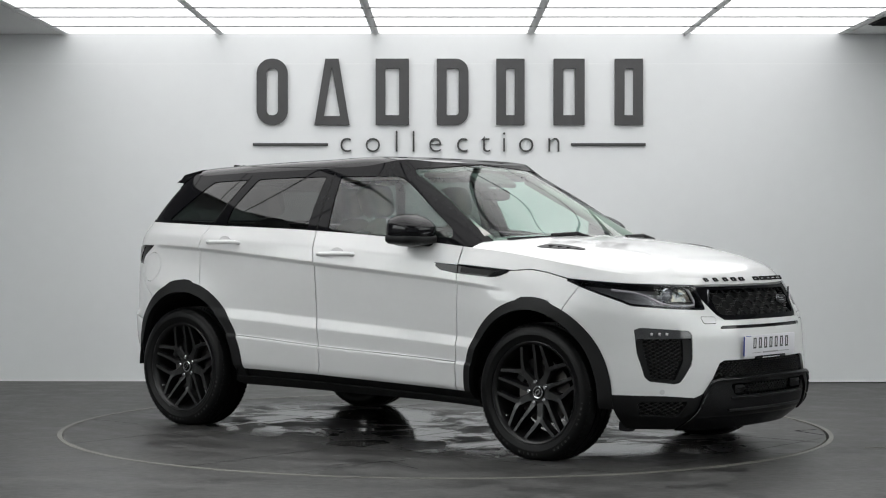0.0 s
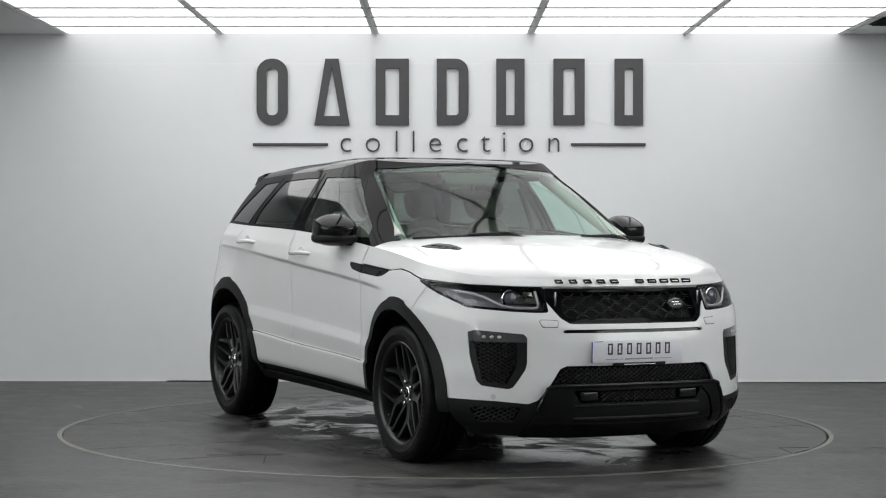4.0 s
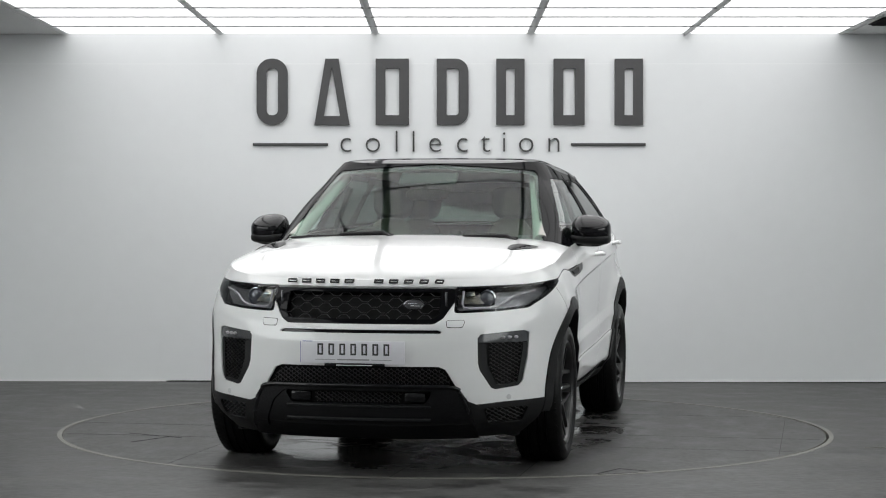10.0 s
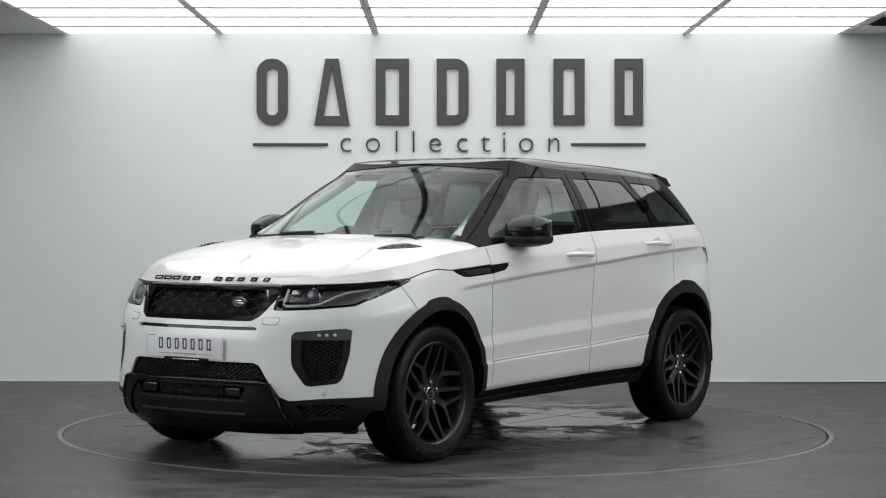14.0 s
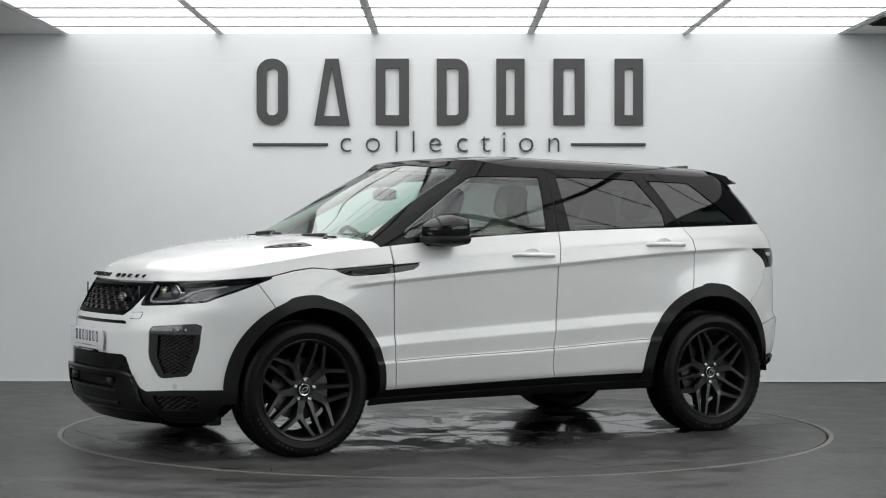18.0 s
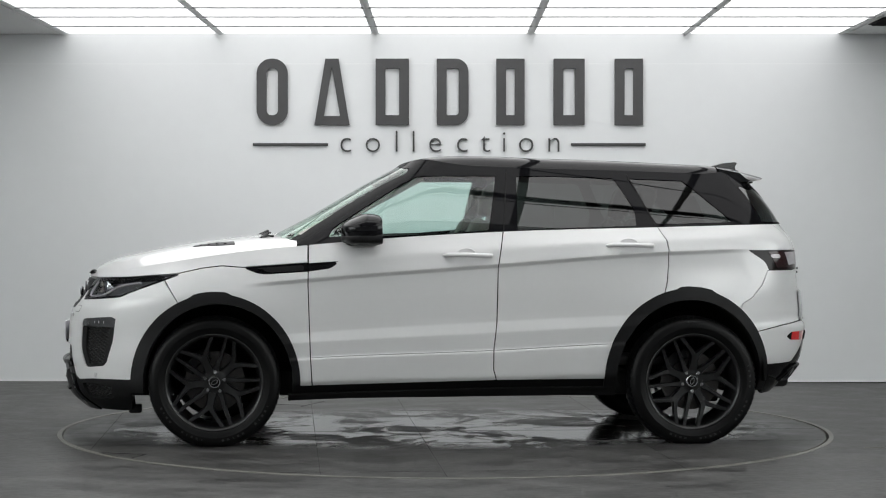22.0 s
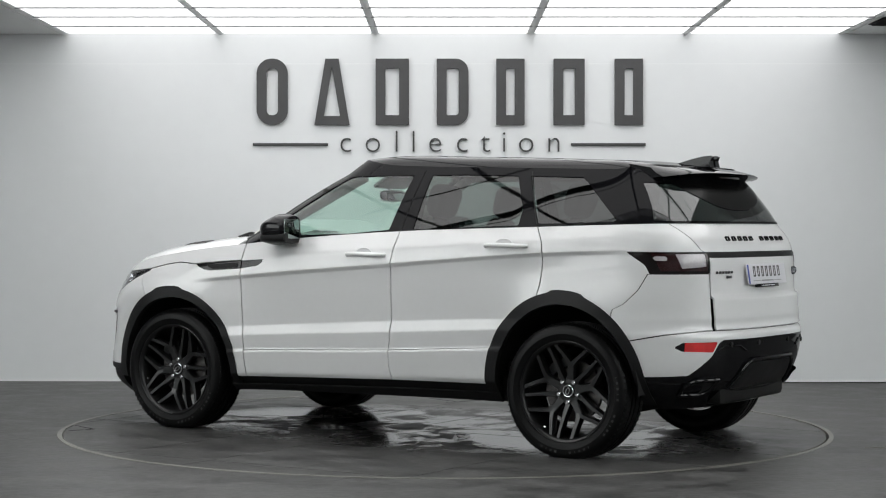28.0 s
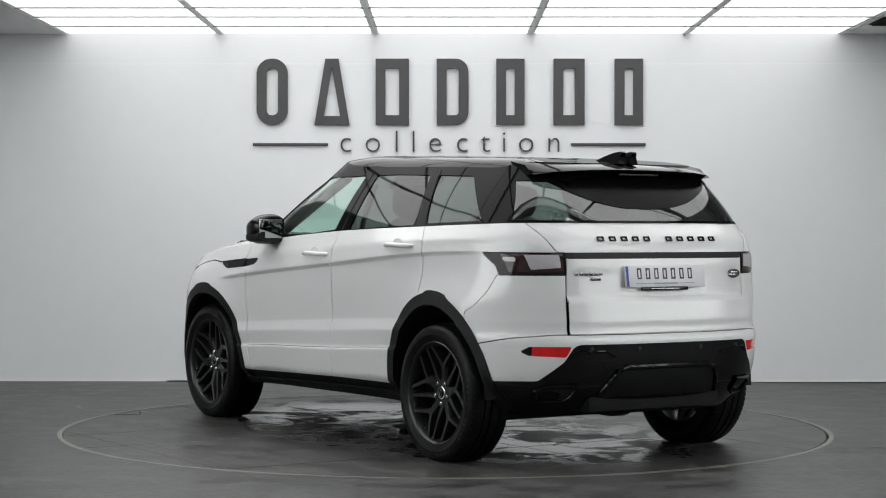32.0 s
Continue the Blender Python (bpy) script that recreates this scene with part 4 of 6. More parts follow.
grille = whole(SHELL.keep(GRILLE).moved(-0.045), "grille", DARK, "black honeycomb radiator grille")
GFRAME_IN = convex([(-0.385, 0.905), (-0.388, 0.80), (-0.37, 0.782), (-0.35, 0.775), (0.35, 0.775), (0.37, 0.782), (0.388, 0.80), (0.385, 0.905)], "yz")
fr = SHELL.keep(GRILLE, neg(GFRAME_IN)).moved(-0.004)
fr.joined(fr.mirrored()).panel("frame", POSTBLACK, grille, "", 0.035)
lattice("mesh", GFRAME_IN, 0.782, 0.902, 0.027, 0.100, 0.016, 0.0017, WIRE, grille)
for s in (1, -1):
    bm = box(bmesh.new(), (0.006, 0.012, 0.085), pose(float(front_x(np.array(0.418), np.array(0.85))) + 0.001, s * 0.415, 0.862), 0.002)
    part("side_bar", bm, DARKCHROME, grille)
# oval badge on the grille: plain
def badge(x, y, z, face, parent, w=0.052, h=0.027):
    m = Matrix.Translation((x, y, z)) @ Matrix.Rotation(radians(90 * face), 4, "Y") @ Matrix.Diagonal((h, w, 1, 1))
    bm = lathe(bmesh.new(), [(1.0, -0.004), (1.0, 0.003), (0.86, 0.006), (0.80, 0.004)], 32, "Z", m)
    a = part("badge_rim", bm, DARKCHROME, parent, "silver oval badge rim")
    bm = lathe(bmesh.new(), [(0.82, 0.0038), (0.001, 0.0042)], 32, "Z", m)
    part("badge_field", bm, DARKCHROME, parent)
    bm = bmesh.new()
    for k, (dy, dz, ww) in enumerate([(-0.006, 0.006, 0.045), (0.006, -0.006, 0.048)]):
        box(bm, (0.002, ww, 0.006), pose(x + face * 0.0045, y + dy, z + dz), 0.0006)
    part("badge_bar", bm, CHROME, parent)


badge(float(front_x(np.array(0.26), np.array(0.842))) - 0.004, 0.262, 0.842, 1, grille)

# headlamps
for s in (1, -1):
    lens = SHELL.keep(LAMP).moved(-0.001)
    lens = lens if s == 1 else lens.mirrored()
    lamp = lens.panel("headlamp", LENS, car, "clear swept-back headlamp with projector", 0)
    b = SHELL.keep(LAMP).moved(-0.055)
    edge_ = SHELL.keep(LAMP)
    (b if s == 1 else b.mirrored()).panel("housing", LAMPGREY, lamp, "satin grey lamp housing", 0)
    (edge_.moved(-0.002) if s == 1 else edge_.moved(-0.002).mirrored())
    rim = SHELL.keep(both(lambda x, y, z: L_LAMP(x) - 0.004 - z, lambda x, y, z: z - T_SHUT(x) - 0.002, lambda x, y, z: 0.452 - y, nose),
                     neg(both(lambda x, y, z: L_LAMP(x) + 0.010 - z, lambda x, y, z: z - T_SHUT(x) + 0.006, lambda x, y, z: 0.470 - y, nose))).moved(-0.003)
    (rim if s == 1 else rim.mirrored()).panel("bezel", GLOSS, lamp, "", 0.05)
    y0, z0 = 0.590, 0.868
    x0 = float(front_x(np.array(y0), np.array(z0)))
    m = Matrix.Translation((x0 - 0.052, s * y0, z0)) @ Matrix.Rotation(radians(90), 4, "Y") @ Matrix.Rotation(radians(-14 * s), 4, "X")
    part("projector_ring", lathe(bmesh.new(), [(0.046, -0.02), (0.046, 0.008), (0.041, 0.012), (0.036, 0.0)], 28, "Z", m), CHROME, lamp, "dark chrome projector ring")
    part("projector_lens", lathe(bmesh.new(), [(0.036, 0.0), (0.032, 0.012), (0.02, 0.020), (0.001, 0.023)], 28, "Z", m), LENSBALL, lamp, "domed projector lens")
    bm = bmesh.new()
    for (ya, za, yb, zb) in ((0.50, 0.900, 0.53, 0.880),):
        bm = bmesh.new()
        xa = float(front_x(np.array((ya + yb) / 2), np.array(0.88))) - 0.045
        box(bm, (0.02, 0.045, 0.028), pose(xa, s * (ya + yb) / 2, (za + zb) / 2, 0, -25, 20 * s), 0.004)
        part("reflector_block", bm, IRID, lamp, "silver lamp reflector")
    pts = []
    for y, z in ((0.486, 0.905), (0.486, 0.845), (0.495, 0.828), (0.52, 0.822), (0.60, 0.825), (0.645, 0.834), (0.675, 0.852), (0.70, 0.874), (0.74, 0.892), (0.80, 0.905)):
        pts.append((float(front_x(np.array(y), np.array(z))) - 0.018, s * y, z))
    part("light_guide", tube(bmesh.new(), pts, 0.0065, 8), PEARL, lamp, "frosted daytime light guide")
    top = SHELL.keep(both(lambda x, y, z: L_LAMP(x) + 0.012 - z, lambda x, y, z: z - T_SHUT(x) + 0.004, lambda x, y, z: y - 0.60, lambda x, y, z: 0.47 - y, nose,
                          lambda x, y, z: 0.862 - z)).moved(-0.038)
    (top if s == 1 else top.mirrored()).panel("inner_reflector", IRID, lamp, "", 0)
    # washer cap
    ww = SHELL.keep(both(convex([(0.425, 0.765), (0.51, 0.768), (0.50, 0.735), (0.43, 0.735)], "yz"), nose)).moved(0.003)
    cap = (ww if s == 1 else ww.mirrored()).panel("washer_cap", WHITE, car, "", 0.004)
    wg = SHELL.keep(both(convex([(0.425, 0.765), (0.51, 0.768), (0.50, 0.735), (0.43, 0.735)], "yz", 0.0028), nose)).moved(0.0008)
    (wg if s == 1 else wg.mirrored()).panel("cap_joint", DARK, cap, "", 0)
    # fog insert
    fog = SHELL.keep(FOG).moved(-0.035)
    fog = (fog if s == 1 else fog.mirrored()).panel("fog_housing", PLASTIC, car, "black bumper side intake")
    fin = both(convex([(0.775, 0.665), (0.618, 0.655), (0.618, 0.55), (0.662, 0.452), (0.752, 0.462), (0.768, 0.58)], "yz"), nose)
    fr2 = SHELL.keep(FOG, neg(fin), lambda x, y, z: z - 0.655).moved(-0.006)
    (fr2 if s == 1 else fr2.mirrored()).panel("surround", PLASTIC, fog, "", 0.03)
    fl = SHELL.keep(FOG, lambda x, y, z: 0.660 - z).moved(-0.004)
    (fl if s == 1 else fl.mirrored()).panel("fog_lens", FOGLENS, fog, "smoked fog lamp strip with clear diodes", 0.02)
    for k in range(3):
        bm = bmesh.new()
        y = 0.682 + 0.028 * k
        m = Matrix.Translation((float(front_x(np.array(y), np.array(0.684))) - 0.003, s * y, 0.684)) @ Matrix.Rotation(radians(90), 4, "Y")
        lathe(bm, [(0.0085, 0.0), (0.007, 0.004), (0.001, 0.006)], 14, "Z", m @ Matrix.Diagonal((1.0, 1.6, 1.0, 1.0)))
        part("diode", bm, PEARL, fog)
    if s == 1:
        lattice("mesh", fin, 0.45, 0.66, 0.0095, 0.028, 0.014, 0.0014, FINEWIRE, fog, 0.58, 0.80)
    else:
        lattice("mesh", lambda x, y, z: fin(x, -y, z), 0.45, 0.66, 0.0095, 0.028, 0.014, 0.0014, FINEWIRE, fog, -0.80, -0.58)
    # parking sensor
    y, z = 0.712, 0.393
    m = Matrix.Translation((float(front_x(np.array(y), np.array(z))), s * y, z)) @ Matrix.Rotation(radians(90), 4, "Y") @ Matrix.Rotation(radians(-35 * s), 4, "X")
    part("parking_sensor", lathe(bmesh.new(), [(0.013, -0.004), (0.013, 0.0025), (0.010, 0.003), (0.001, 0.003)], 20, "Z", m), SENSOR, car)
    # mesh in the lower corner
    if s == 1:
        lattice("corner_mesh", CORNERHOLE, 0.255, 0.34, 0.0105, 0.031, 0.012, 0.0015, FINEWIRE, car, 0.60, 0.80)
    else:
        lattice("corner_mesh", lambda x, y, z: CORNERHOLE(x, -y, z), 0.255, 0.34, 0.0105, 0.031, 0.012, 0.0015, FINEWIRE, car, -0.80, -0.60)

LOWHOLE = convex([(-0.40, 0.535), (0.40, 0.535), (0.455, 0.462), (-0.455, 0.462)], "yz")
lattice("intake_mesh", LOWHOLE, 0.465, 0.54, 0.0100, 0.030, 0.012, 0.0014, FINEWIRE, car)
lattice("guard_mesh", convex([(-0.22, 0.418), (0.22, 0.418), (0.21, 0.372), (-0.21, 0.372)], "yz"), 0.374, 0.42, 0.0100, 0.030, 0.012, 0.0014, FINEWIRE, car)
for s in (1, -1):
    bm = box(bmesh.new(), (0.03, 0.10, 0.045), pose(float(front_x(np.array(0.28), np.array(0.396))) - 0.012, s * 0.285, 0.396), 0.006)
    part("sensor_block", bm, GLOSS, car)
# strip added in place of the reflection along the gloss hoop's top
bm = bmesh.new()
tube(bm, [(float(front_x(np.array(y), np.array(0.44))) + 0.012, y, 0.441) for y in np.linspace(-0.29, 0.29, 13)], 0.007, 8)
part("guard_glint", bm, DARKCHROME, car, "satin strip standing for a reflection on the lower guard")
edge_pts = [(-0.555, 0.235), (-0.530, 0.345), (-0.500, 0.415), (-0.440, 0.448), (0.0, 0.452), (0.440, 0.448), (0.500, 0.415), (0.530, 0.345), (0.555, 0.235)]
edge_y = spline(range(9), [p[0] for p in edge_pts])
edge_z = line(range(9), [p[1] for p in edge_pts])
bm = tube(bmesh.new(), [(float(front_x(np.array(float(edge_y(k))), np.array(float(edge_z(k))))) + 0.018, float(edge_y(k)), float(edge_z(k))) for k in np.linspace(0, 8, 49)], 0.011, 8)
part("hoop_edge", bm, GLOSS, car, "rounded gloss black edge of the guard hoop", 60)
bm = bmesh.new()
tube(bm, [(float(front_x(np.array(y), np.array(0.30))) + 0.012, y, 0.287) for y in np.linspace(-0.36, 0.36, 13)], 0.007, 8)
tube(bm, [(float(front_x(np.array(y), np.array(0.36))) + 0.010, y, 0.352) for y in np.linspace(-0.36, 0.36, 13)], 0.005, 8)
part("guard_lip", bm, PLASTIC, car)
whole(SHELL.keep(SLOT_F).moved(-0.014), "bumper_slot", GLOSS, "", 0)


def frame_box(bm, d, w, h, t):
    """A hollow oblong of four bars in the plane of y and z."""
    for z in (h / 2 - t / 2, t / 2 - h / 2):
        box(bm, (d, w, t), pose(0, 0, z), 0.001, 1)
    for y in (w / 2 - t / 2, t / 2 - w / 2):
        box(bm, (d, t, h - 2 * t), pose(0, y, 0), 0.001, 1)


def numberplate(x, y, z, face, lean, parent):
    """A plate whose writing is drawn as plain bars."""
    m = pose(x, y, z, 0, lean, 0)
    pl = part("number_plate", box(bmesh.new(), (0.008, 0.52, 0.111), m, 0.003), PLATE, parent, "white plate with dark bars and blue mark")
    bm = box(bmesh.new(), (0.002, 0.016, 0.103), m @ pose(face * 0.0045, face * -0.248, 0)) if face < 0 else box(bmesh.new(), (0.002, 0.05, 0.003), m @ pose(0.0045, -0.225, 0.052))
    part("blue_edge", bm, BLUE, pl)
    if face > 0:
        part("plate_edge", box(bmesh.new(), (0.007, 0.0014, 0.100), m @ pose(-0.0005, -0.2606, 0)), BLUE, pl)
    for k in range(7):
        bm = bmesh.new()
        frame_box(bm, 0.002, 0.029, 0.056, 0.0085)
        bmesh.ops.transform(bm, matrix=m @ pose(face * 0.0048, (k - 3) * 0.055 + 0.005, 0.014), verts=bm.verts)
        part("plate_bar", bm, INK, pl)
    bm = bmesh.new()
    box(bm, (0.0015, 0.16, 0.007), m @ pose(face * 0.0048, 0.005, -0.036))
    box(bm, (0.0015, 0.10, 0.003), m @ pose(face * 0.0048, 0.145, -0.036))
    box(bm, (0.0015, 0.10, 0.003), m @ pose(face * 0.0048, -0.135, -0.036))
    part("plate_rule", bm, INKLIGHT, pl)
    bm = box(bmesh.new(), (0.012, 0.30, 0.018), m @ pose(-face * 0.001, 0.01, -0.062), 0.002)
    part("plate_holder", bm, GLOSS, pl)
    part("holder_bar", box(bmesh.new(), (0.001, 0.18, 0.004), m @ pose(face * 0.0055, 0.01, -0.063)), PLATE, pl)


numberplate(float(X_FRONT(0.61)) + 0.008, -0.022, 0.612, 1, 1, car)
numberplate(float(X_REAR(0.975)) - 0.020, 0.0, 0.976, -1, 9, car)
# raised plain blocks across the bonnet edge and the tailgate
def blocks(name, centres, surf_z, w, h, surf, face, label):
    for y in centres:
        x = float(surf(np.array(y), np.array(surf_z)))
        dx = float(surf(np.array(y), np.array(surf_z + 0.01))) - float(surf(np.array(y), np.array(surf_z - 0.01)))
        lean = math.degrees(math.atan2(dx, 0.02))
        yaw = math.degrees(math.atan2(float(surf(np.array(y + 0.01), np.array(surf_z))) - float(surf(np.array(y - 0.01), np.array(surf_z))), 0.02))
        bm = bmesh.new()
        frame_box(bm, 0.010, w, h, 0.0065)
        ob = part(name, bm, GLOSS, car, label)
        ob.matrix_basis = Matrix.Translation((x + face * 0.004, y, surf_z)) @ Matrix.Rotation(radians(-yaw), 4, "Z") @ Matrix.Rotation(radians(lean), 4, "Y")


def nose_top(y, z):
    """Where the bonnet's front slope has that height."""
    xs = np.linspace(1.90, 2.075, 120)
    ye = np.array([float(side_y(np.array(x), np.array(Z_TOP(x)))) for x in (1.9, 2.0, 2.05)])
    s = min(abs(float(y)) / 0.72, 1)
    zc = Z_HOOD(xs) - 0.02 * s**2
    return np.interp(float(z), zc[::-1], (xs - 0.10 * s**2)[::-1])



for s in (1, -1):
    part("tray_lug", box(bmesh.new(), (0.07, 0.06, 0.05), pose(1.775, s * 0.70, 0.205), 0.01), PLASTIC, car, "small black lug under the bumper corner")


# ---- wheels ----
def sweep(bm, pts, widths, depth0, depth1):
    """A flat-topped spoke in the wheel's plane: pts are (radius, degrees); it is widest at its foot."""
    rows = []
    for k, ((r, a), w) in enumerate(zip(pts, widths)):
        a = radians(a)
        p = Vector((r * math.cos(a), 0, r * math.sin(a)))
        q = pts[min(k + 1, len(pts) - 1)]
        o = pts[max(k - 1, 0)]
        d = Vector((q[0] * math.cos(radians(q[1])) - o[0] * math.cos(radians(o[1])), 0, q[0] * math.sin(radians(q[1])) - o[0] * math.sin(radians(o[1])))).normalized()
        s = Vector((d.z, 0, -d.x))
        t = k / (len(pts) - 1)
        y = depth0 + (depth1 - depth0) * t
        rows.append([bm.verts.new(v) for v in (p + s * w + Vector((0, y - 0.012, 0)), p + s * w * 0.72 + Vector((0, y, 0)),
                                               p - s * w * 0.72 + Vector((0, y, 0)), p - s * w + Vector((0, y - 0.012, 0)),
                                               p - s * w + Vector((0, y - 0.045, 0)), p + s * w + Vector((0, y - 0.045, 0)))])
    for a, b in zip(rows, rows[1:]):
        for j in range(6):
            bm.faces.new((a[j], a[(j + 1) % 6], b[(j + 1) % 6], b[j]))
    bm.faces.new(rows[0][::-1])
    bm.faces.new(rows[-1])
    return bm


R_TYRE, R_RIM = 0.362, 0.262
tyre_bm = lathe(bmesh.new(), [(R_RIM - 0.004, 0.100), (R_RIM + 0.006, 0.113), (R_RIM + 0.022, 0.121), (0.300, 0.1235), (0.302, 0.1250), (0.325, 0.1235), (0.341, 0.116), (0.354, 0.102),
                              (0.360, 0.085), (0.3625, 0.055), (0.3625, 0.052), (0.355, 0.050), (0.355, 0.042), (0.3630, 0.040), (0.3632, 0.014), (0.355, 0.012), (0.355, 0.002), (0.3632, 0.0),
                              (0.3632, -0.04), (0.356, -0.042), (0.356, -0.050), (0.3625, -0.052), (0.360, -0.085), (0.350, -0.108), (0.325, -0.122), (0.29, -0.120), (R_RIM, -0.10)], 96)
for v in tyre_bm.verts:
    v.co.z = max(v.co.z, -0.3495)
tyre_me = part("tyre", tyre_bm, RUBBER, None, sharp=40).data
bpy.data.objects.remove(bpy.data.objects["tyre"])
tread_bm = bmesh.new()
for k in range(72):
    a = k * math.tau / 72
    box(tread_bm, (0.017, 0.044, 0.011), Matrix.Rotation(-a, 4, "Y") @ pose(0.3508, 0, 0) @ pose(0, 0.083, 0, 12, 0, 12))
for v in tread_bm.verts:
    v.co.z = max(v.co.z, -0.3490)
tread_ob = part("tread_block", tread_bm, RUBBER, None, sharp=30)
tread_me = tread_ob.data
bpy.data.objects.remove(tread_ob)
rim_bm = lathe(bmesh.new(), [(R_RIM + 0.006, 0.106), (R_RIM + 0.008, 0.112), (R_RIM + 0.003, 0.116), (R_RIM - 0.005, 0.112), (R_RIM - 0.012, 0.100), (R_RIM - 0.018, 0.075), (R_RIM - 0.030, 0.02), (R_RIM - 0.034, -0.09), (R_RIM, -0.10)], 96)
lathe(rim_bm, [(0.074, 0.005), (0.074, 0.056), (0.068, 0.064), (0.040, 0.066), (0.034, 0.060), (0.001, 0.060)], 48)
rim_me = part("wheel", rim_bm, RIM, None, sharp=35).data
bpy.data.objects.remove(bpy.data.objects["wheel"])
spokes = []
for (nm, pts, wd) in (("spoke", [(0.060, 0), (0.10, 0), (0.148, 0)], [0.029, 0.0225, 0.027]),
                      ("arm_a", [(0.126, 1.5), (0.146, 3.0), (0.1686, 8.6), (0.1957, 14.2), (0.2235, 18.6), (0.252, 22)], [0.0180, 0.0165, 0.0135, 0.0122, 0.0118, 0.0116]),
                      ("arm_b", [(0.126, -1.5), (0.146, -3.0), (0.1686, -8.6), (0.1957, -14.2), (0.2235, -18.6), (0.252, -22)], [0.0180, 0.0165, 0.0135, 0.0122, 0.0118, 0.0116]),
                      ("rib", [(0.060, -40), (0.10, -36), (0.15, -33), (0.20, -32.3), (0.252, -32.2)], [0.0195, 0.0140, 0.0118, 0.0105, 0.0105])):
    bm = sweep(bmesh.new(), pts, wd, 0.066 if nm in ("spoke", "rib") else 0.074, 0.075 if nm == "spoke" else 0.098)
    bmesh.ops.recalc_face_normals(bm, faces=bm.faces)
    me = bpy.data.meshes.new(nm)
    bm.to_mesh(me)
    bm.free()
    me.shade_smooth()
    me.set_sharp_from_angle(angle=radians(25))
    me.materials.append(RIM)
    spokes.append((nm, me))
disc_me = part("brake_disc", lathe(bmesh.new(), [(0.08, 0.012), (0.165, 0.012), (0.165, -0.012), (0.08, -0.012)], 64), STEEL).data
bpy.data.objects.remove(bpy.data.objects["brake_disc"])
cal_bm = bmesh.new()
sweep(cal_bm, [(0.155, 20), (0.158, 40), (0.158, 60), (0.155, 80)], [0.03, 0.034, 0.034, 0.03], 0.035, 0.035)
cal_me = part("caliper", cal_bm, PLASTIC).data
bpy.data.objects.remove(bpy.data.objects["caliper"])
cap_bm = lathe(bmesh.new(), [(0.033, 0.060), (0.033, 0.074), (0.030, 0.077), (0.027, 0.0765)], 32)
cap_me = part("cap_ring", cap_bm, CHROME).data
bpy.data.objects.remove(bpy.data.objects["cap_ring"])
capf_me = part("cap_face", lathe(bmesh.new(), [(0.028, 0.0762), (0.001, 0.0778)], 32), GLOSS).data
bpy.data.objects.remove(bpy.data.objects["cap_face"])
capb_bm = bmesh.new()
lathe(capb_bm, [(1.0, 0.0), (1.0, 0.0015), (0.75, 0.0015), (0.75, 0.0)], 24, "Y", Matrix.Translation((0, 0.0775, 0)) @ Matrix.Rotation(radians(35), 4, "Y") @ Matrix.Diagonal((0.021, 1, 0.011, 1)))
capb_me = part("cap_oval", capb_bm, CHROME).data
bpy.data.objects.remove(bpy.data.objects["cap_oval"])
nut_me = part("wheel_nut", lathe(bmesh.new(), [(0.011, 0.058), (0.011, 0.078), (0.008, 0.082), (0.001, 0.082)], 12), CHROME).data
bpy.data.objects.remove(bpy.data.objects["wheel_nut"])
valve_me = part("valve", tube(bmesh.new(), [(0.236, 0.07, 0), (0.232, 0.09, 0)], 0.004, 6), CHROME).data
bpy.data.objects.remove(bpy.data.objects["valve"])


def sub(name, me, parent, m=None):
    ob = new(name, me)
    ob.parent = parent
    if m:
        ob.matrix_basis = m
    return ob


mark_bm = bmesh.new()
for k in range(26):
    if k in (5, 6, 12, 13, 14, 20, 21):
        continue
    a = radians(200 + k * 5.2)
    box(mark_bm, (0.012, 0.0016, 0.013 if k % 3 else 0.006), Matrix.Rotation(-a, 4, "Y") @ pose(0.318, 0.1238, 0))
mark_ob = part("sidewall_mark", mark_bm, MARK, None, sharp=30)
mark_me = mark_ob.data
bpy.data.objects.remove(mark_ob)


def add_wheel(x, s, turn):
    w = new("wheel", rim_me)
    w.parent = car
    w.matrix_basis = Matrix.Translation((x, s * 0.799, R_TYRE + 0.001)) @ Matrix.Rotation(math.pi if s < 0 else 0, 4, "Z") @ Matrix.Rotation(radians(turn), 4, "Y")
    upright = Matrix.Rotation(radians(-turn), 4, "Y")
    sub("tyre", tyre_me, w, upright)
    tagged(sub("sidewall_mark", mark_me, w), "raised marks round the tyre wall", kind="stuff")
    for flip in (0, math.pi):
        tagged(sub("tread", tread_me, w, upright @ Matrix.Rotation(flip, 4, "Z")), "shoulder blocks of the tyre tread", kind="stuff")
    for k in range(5):
        rot = Matrix.Rotation(radians(-72 * k - 61), 4, "Y")
        for nm, me in spokes:
            sub({"arm_a": "spoke_arm", "arm_b": "spoke_arm"}.get(nm, nm), me, w, rot)
        sub("wheel_nut", nut_me, w, Matrix.Rotation(radians(-72 * k - 90), 4, "Y") @ pose(0.057, 0, 0))
    d = sub("brake_disc", disc_me, w)
    sub("caliper", cal_me, w, Matrix.Rotation(radians(-turn), 4, "Y"))
    sub("cap_ring", cap_me, w)
    sub("cap_face", capf_me, w)
    sub("cap_oval", capb_me, w)
    sub("valve", valve_me, w, Matrix.Rotation(radians(20), 4, "Y"))
    tagged(w, "satin black alloy wheel with split spokes")


add_wheel(1.333, 1, -4)
add_wheel(-1.327, 1, 36)
add_wheel(1.333, -1, 14)
add_wheel(-1.327, -1, 12)


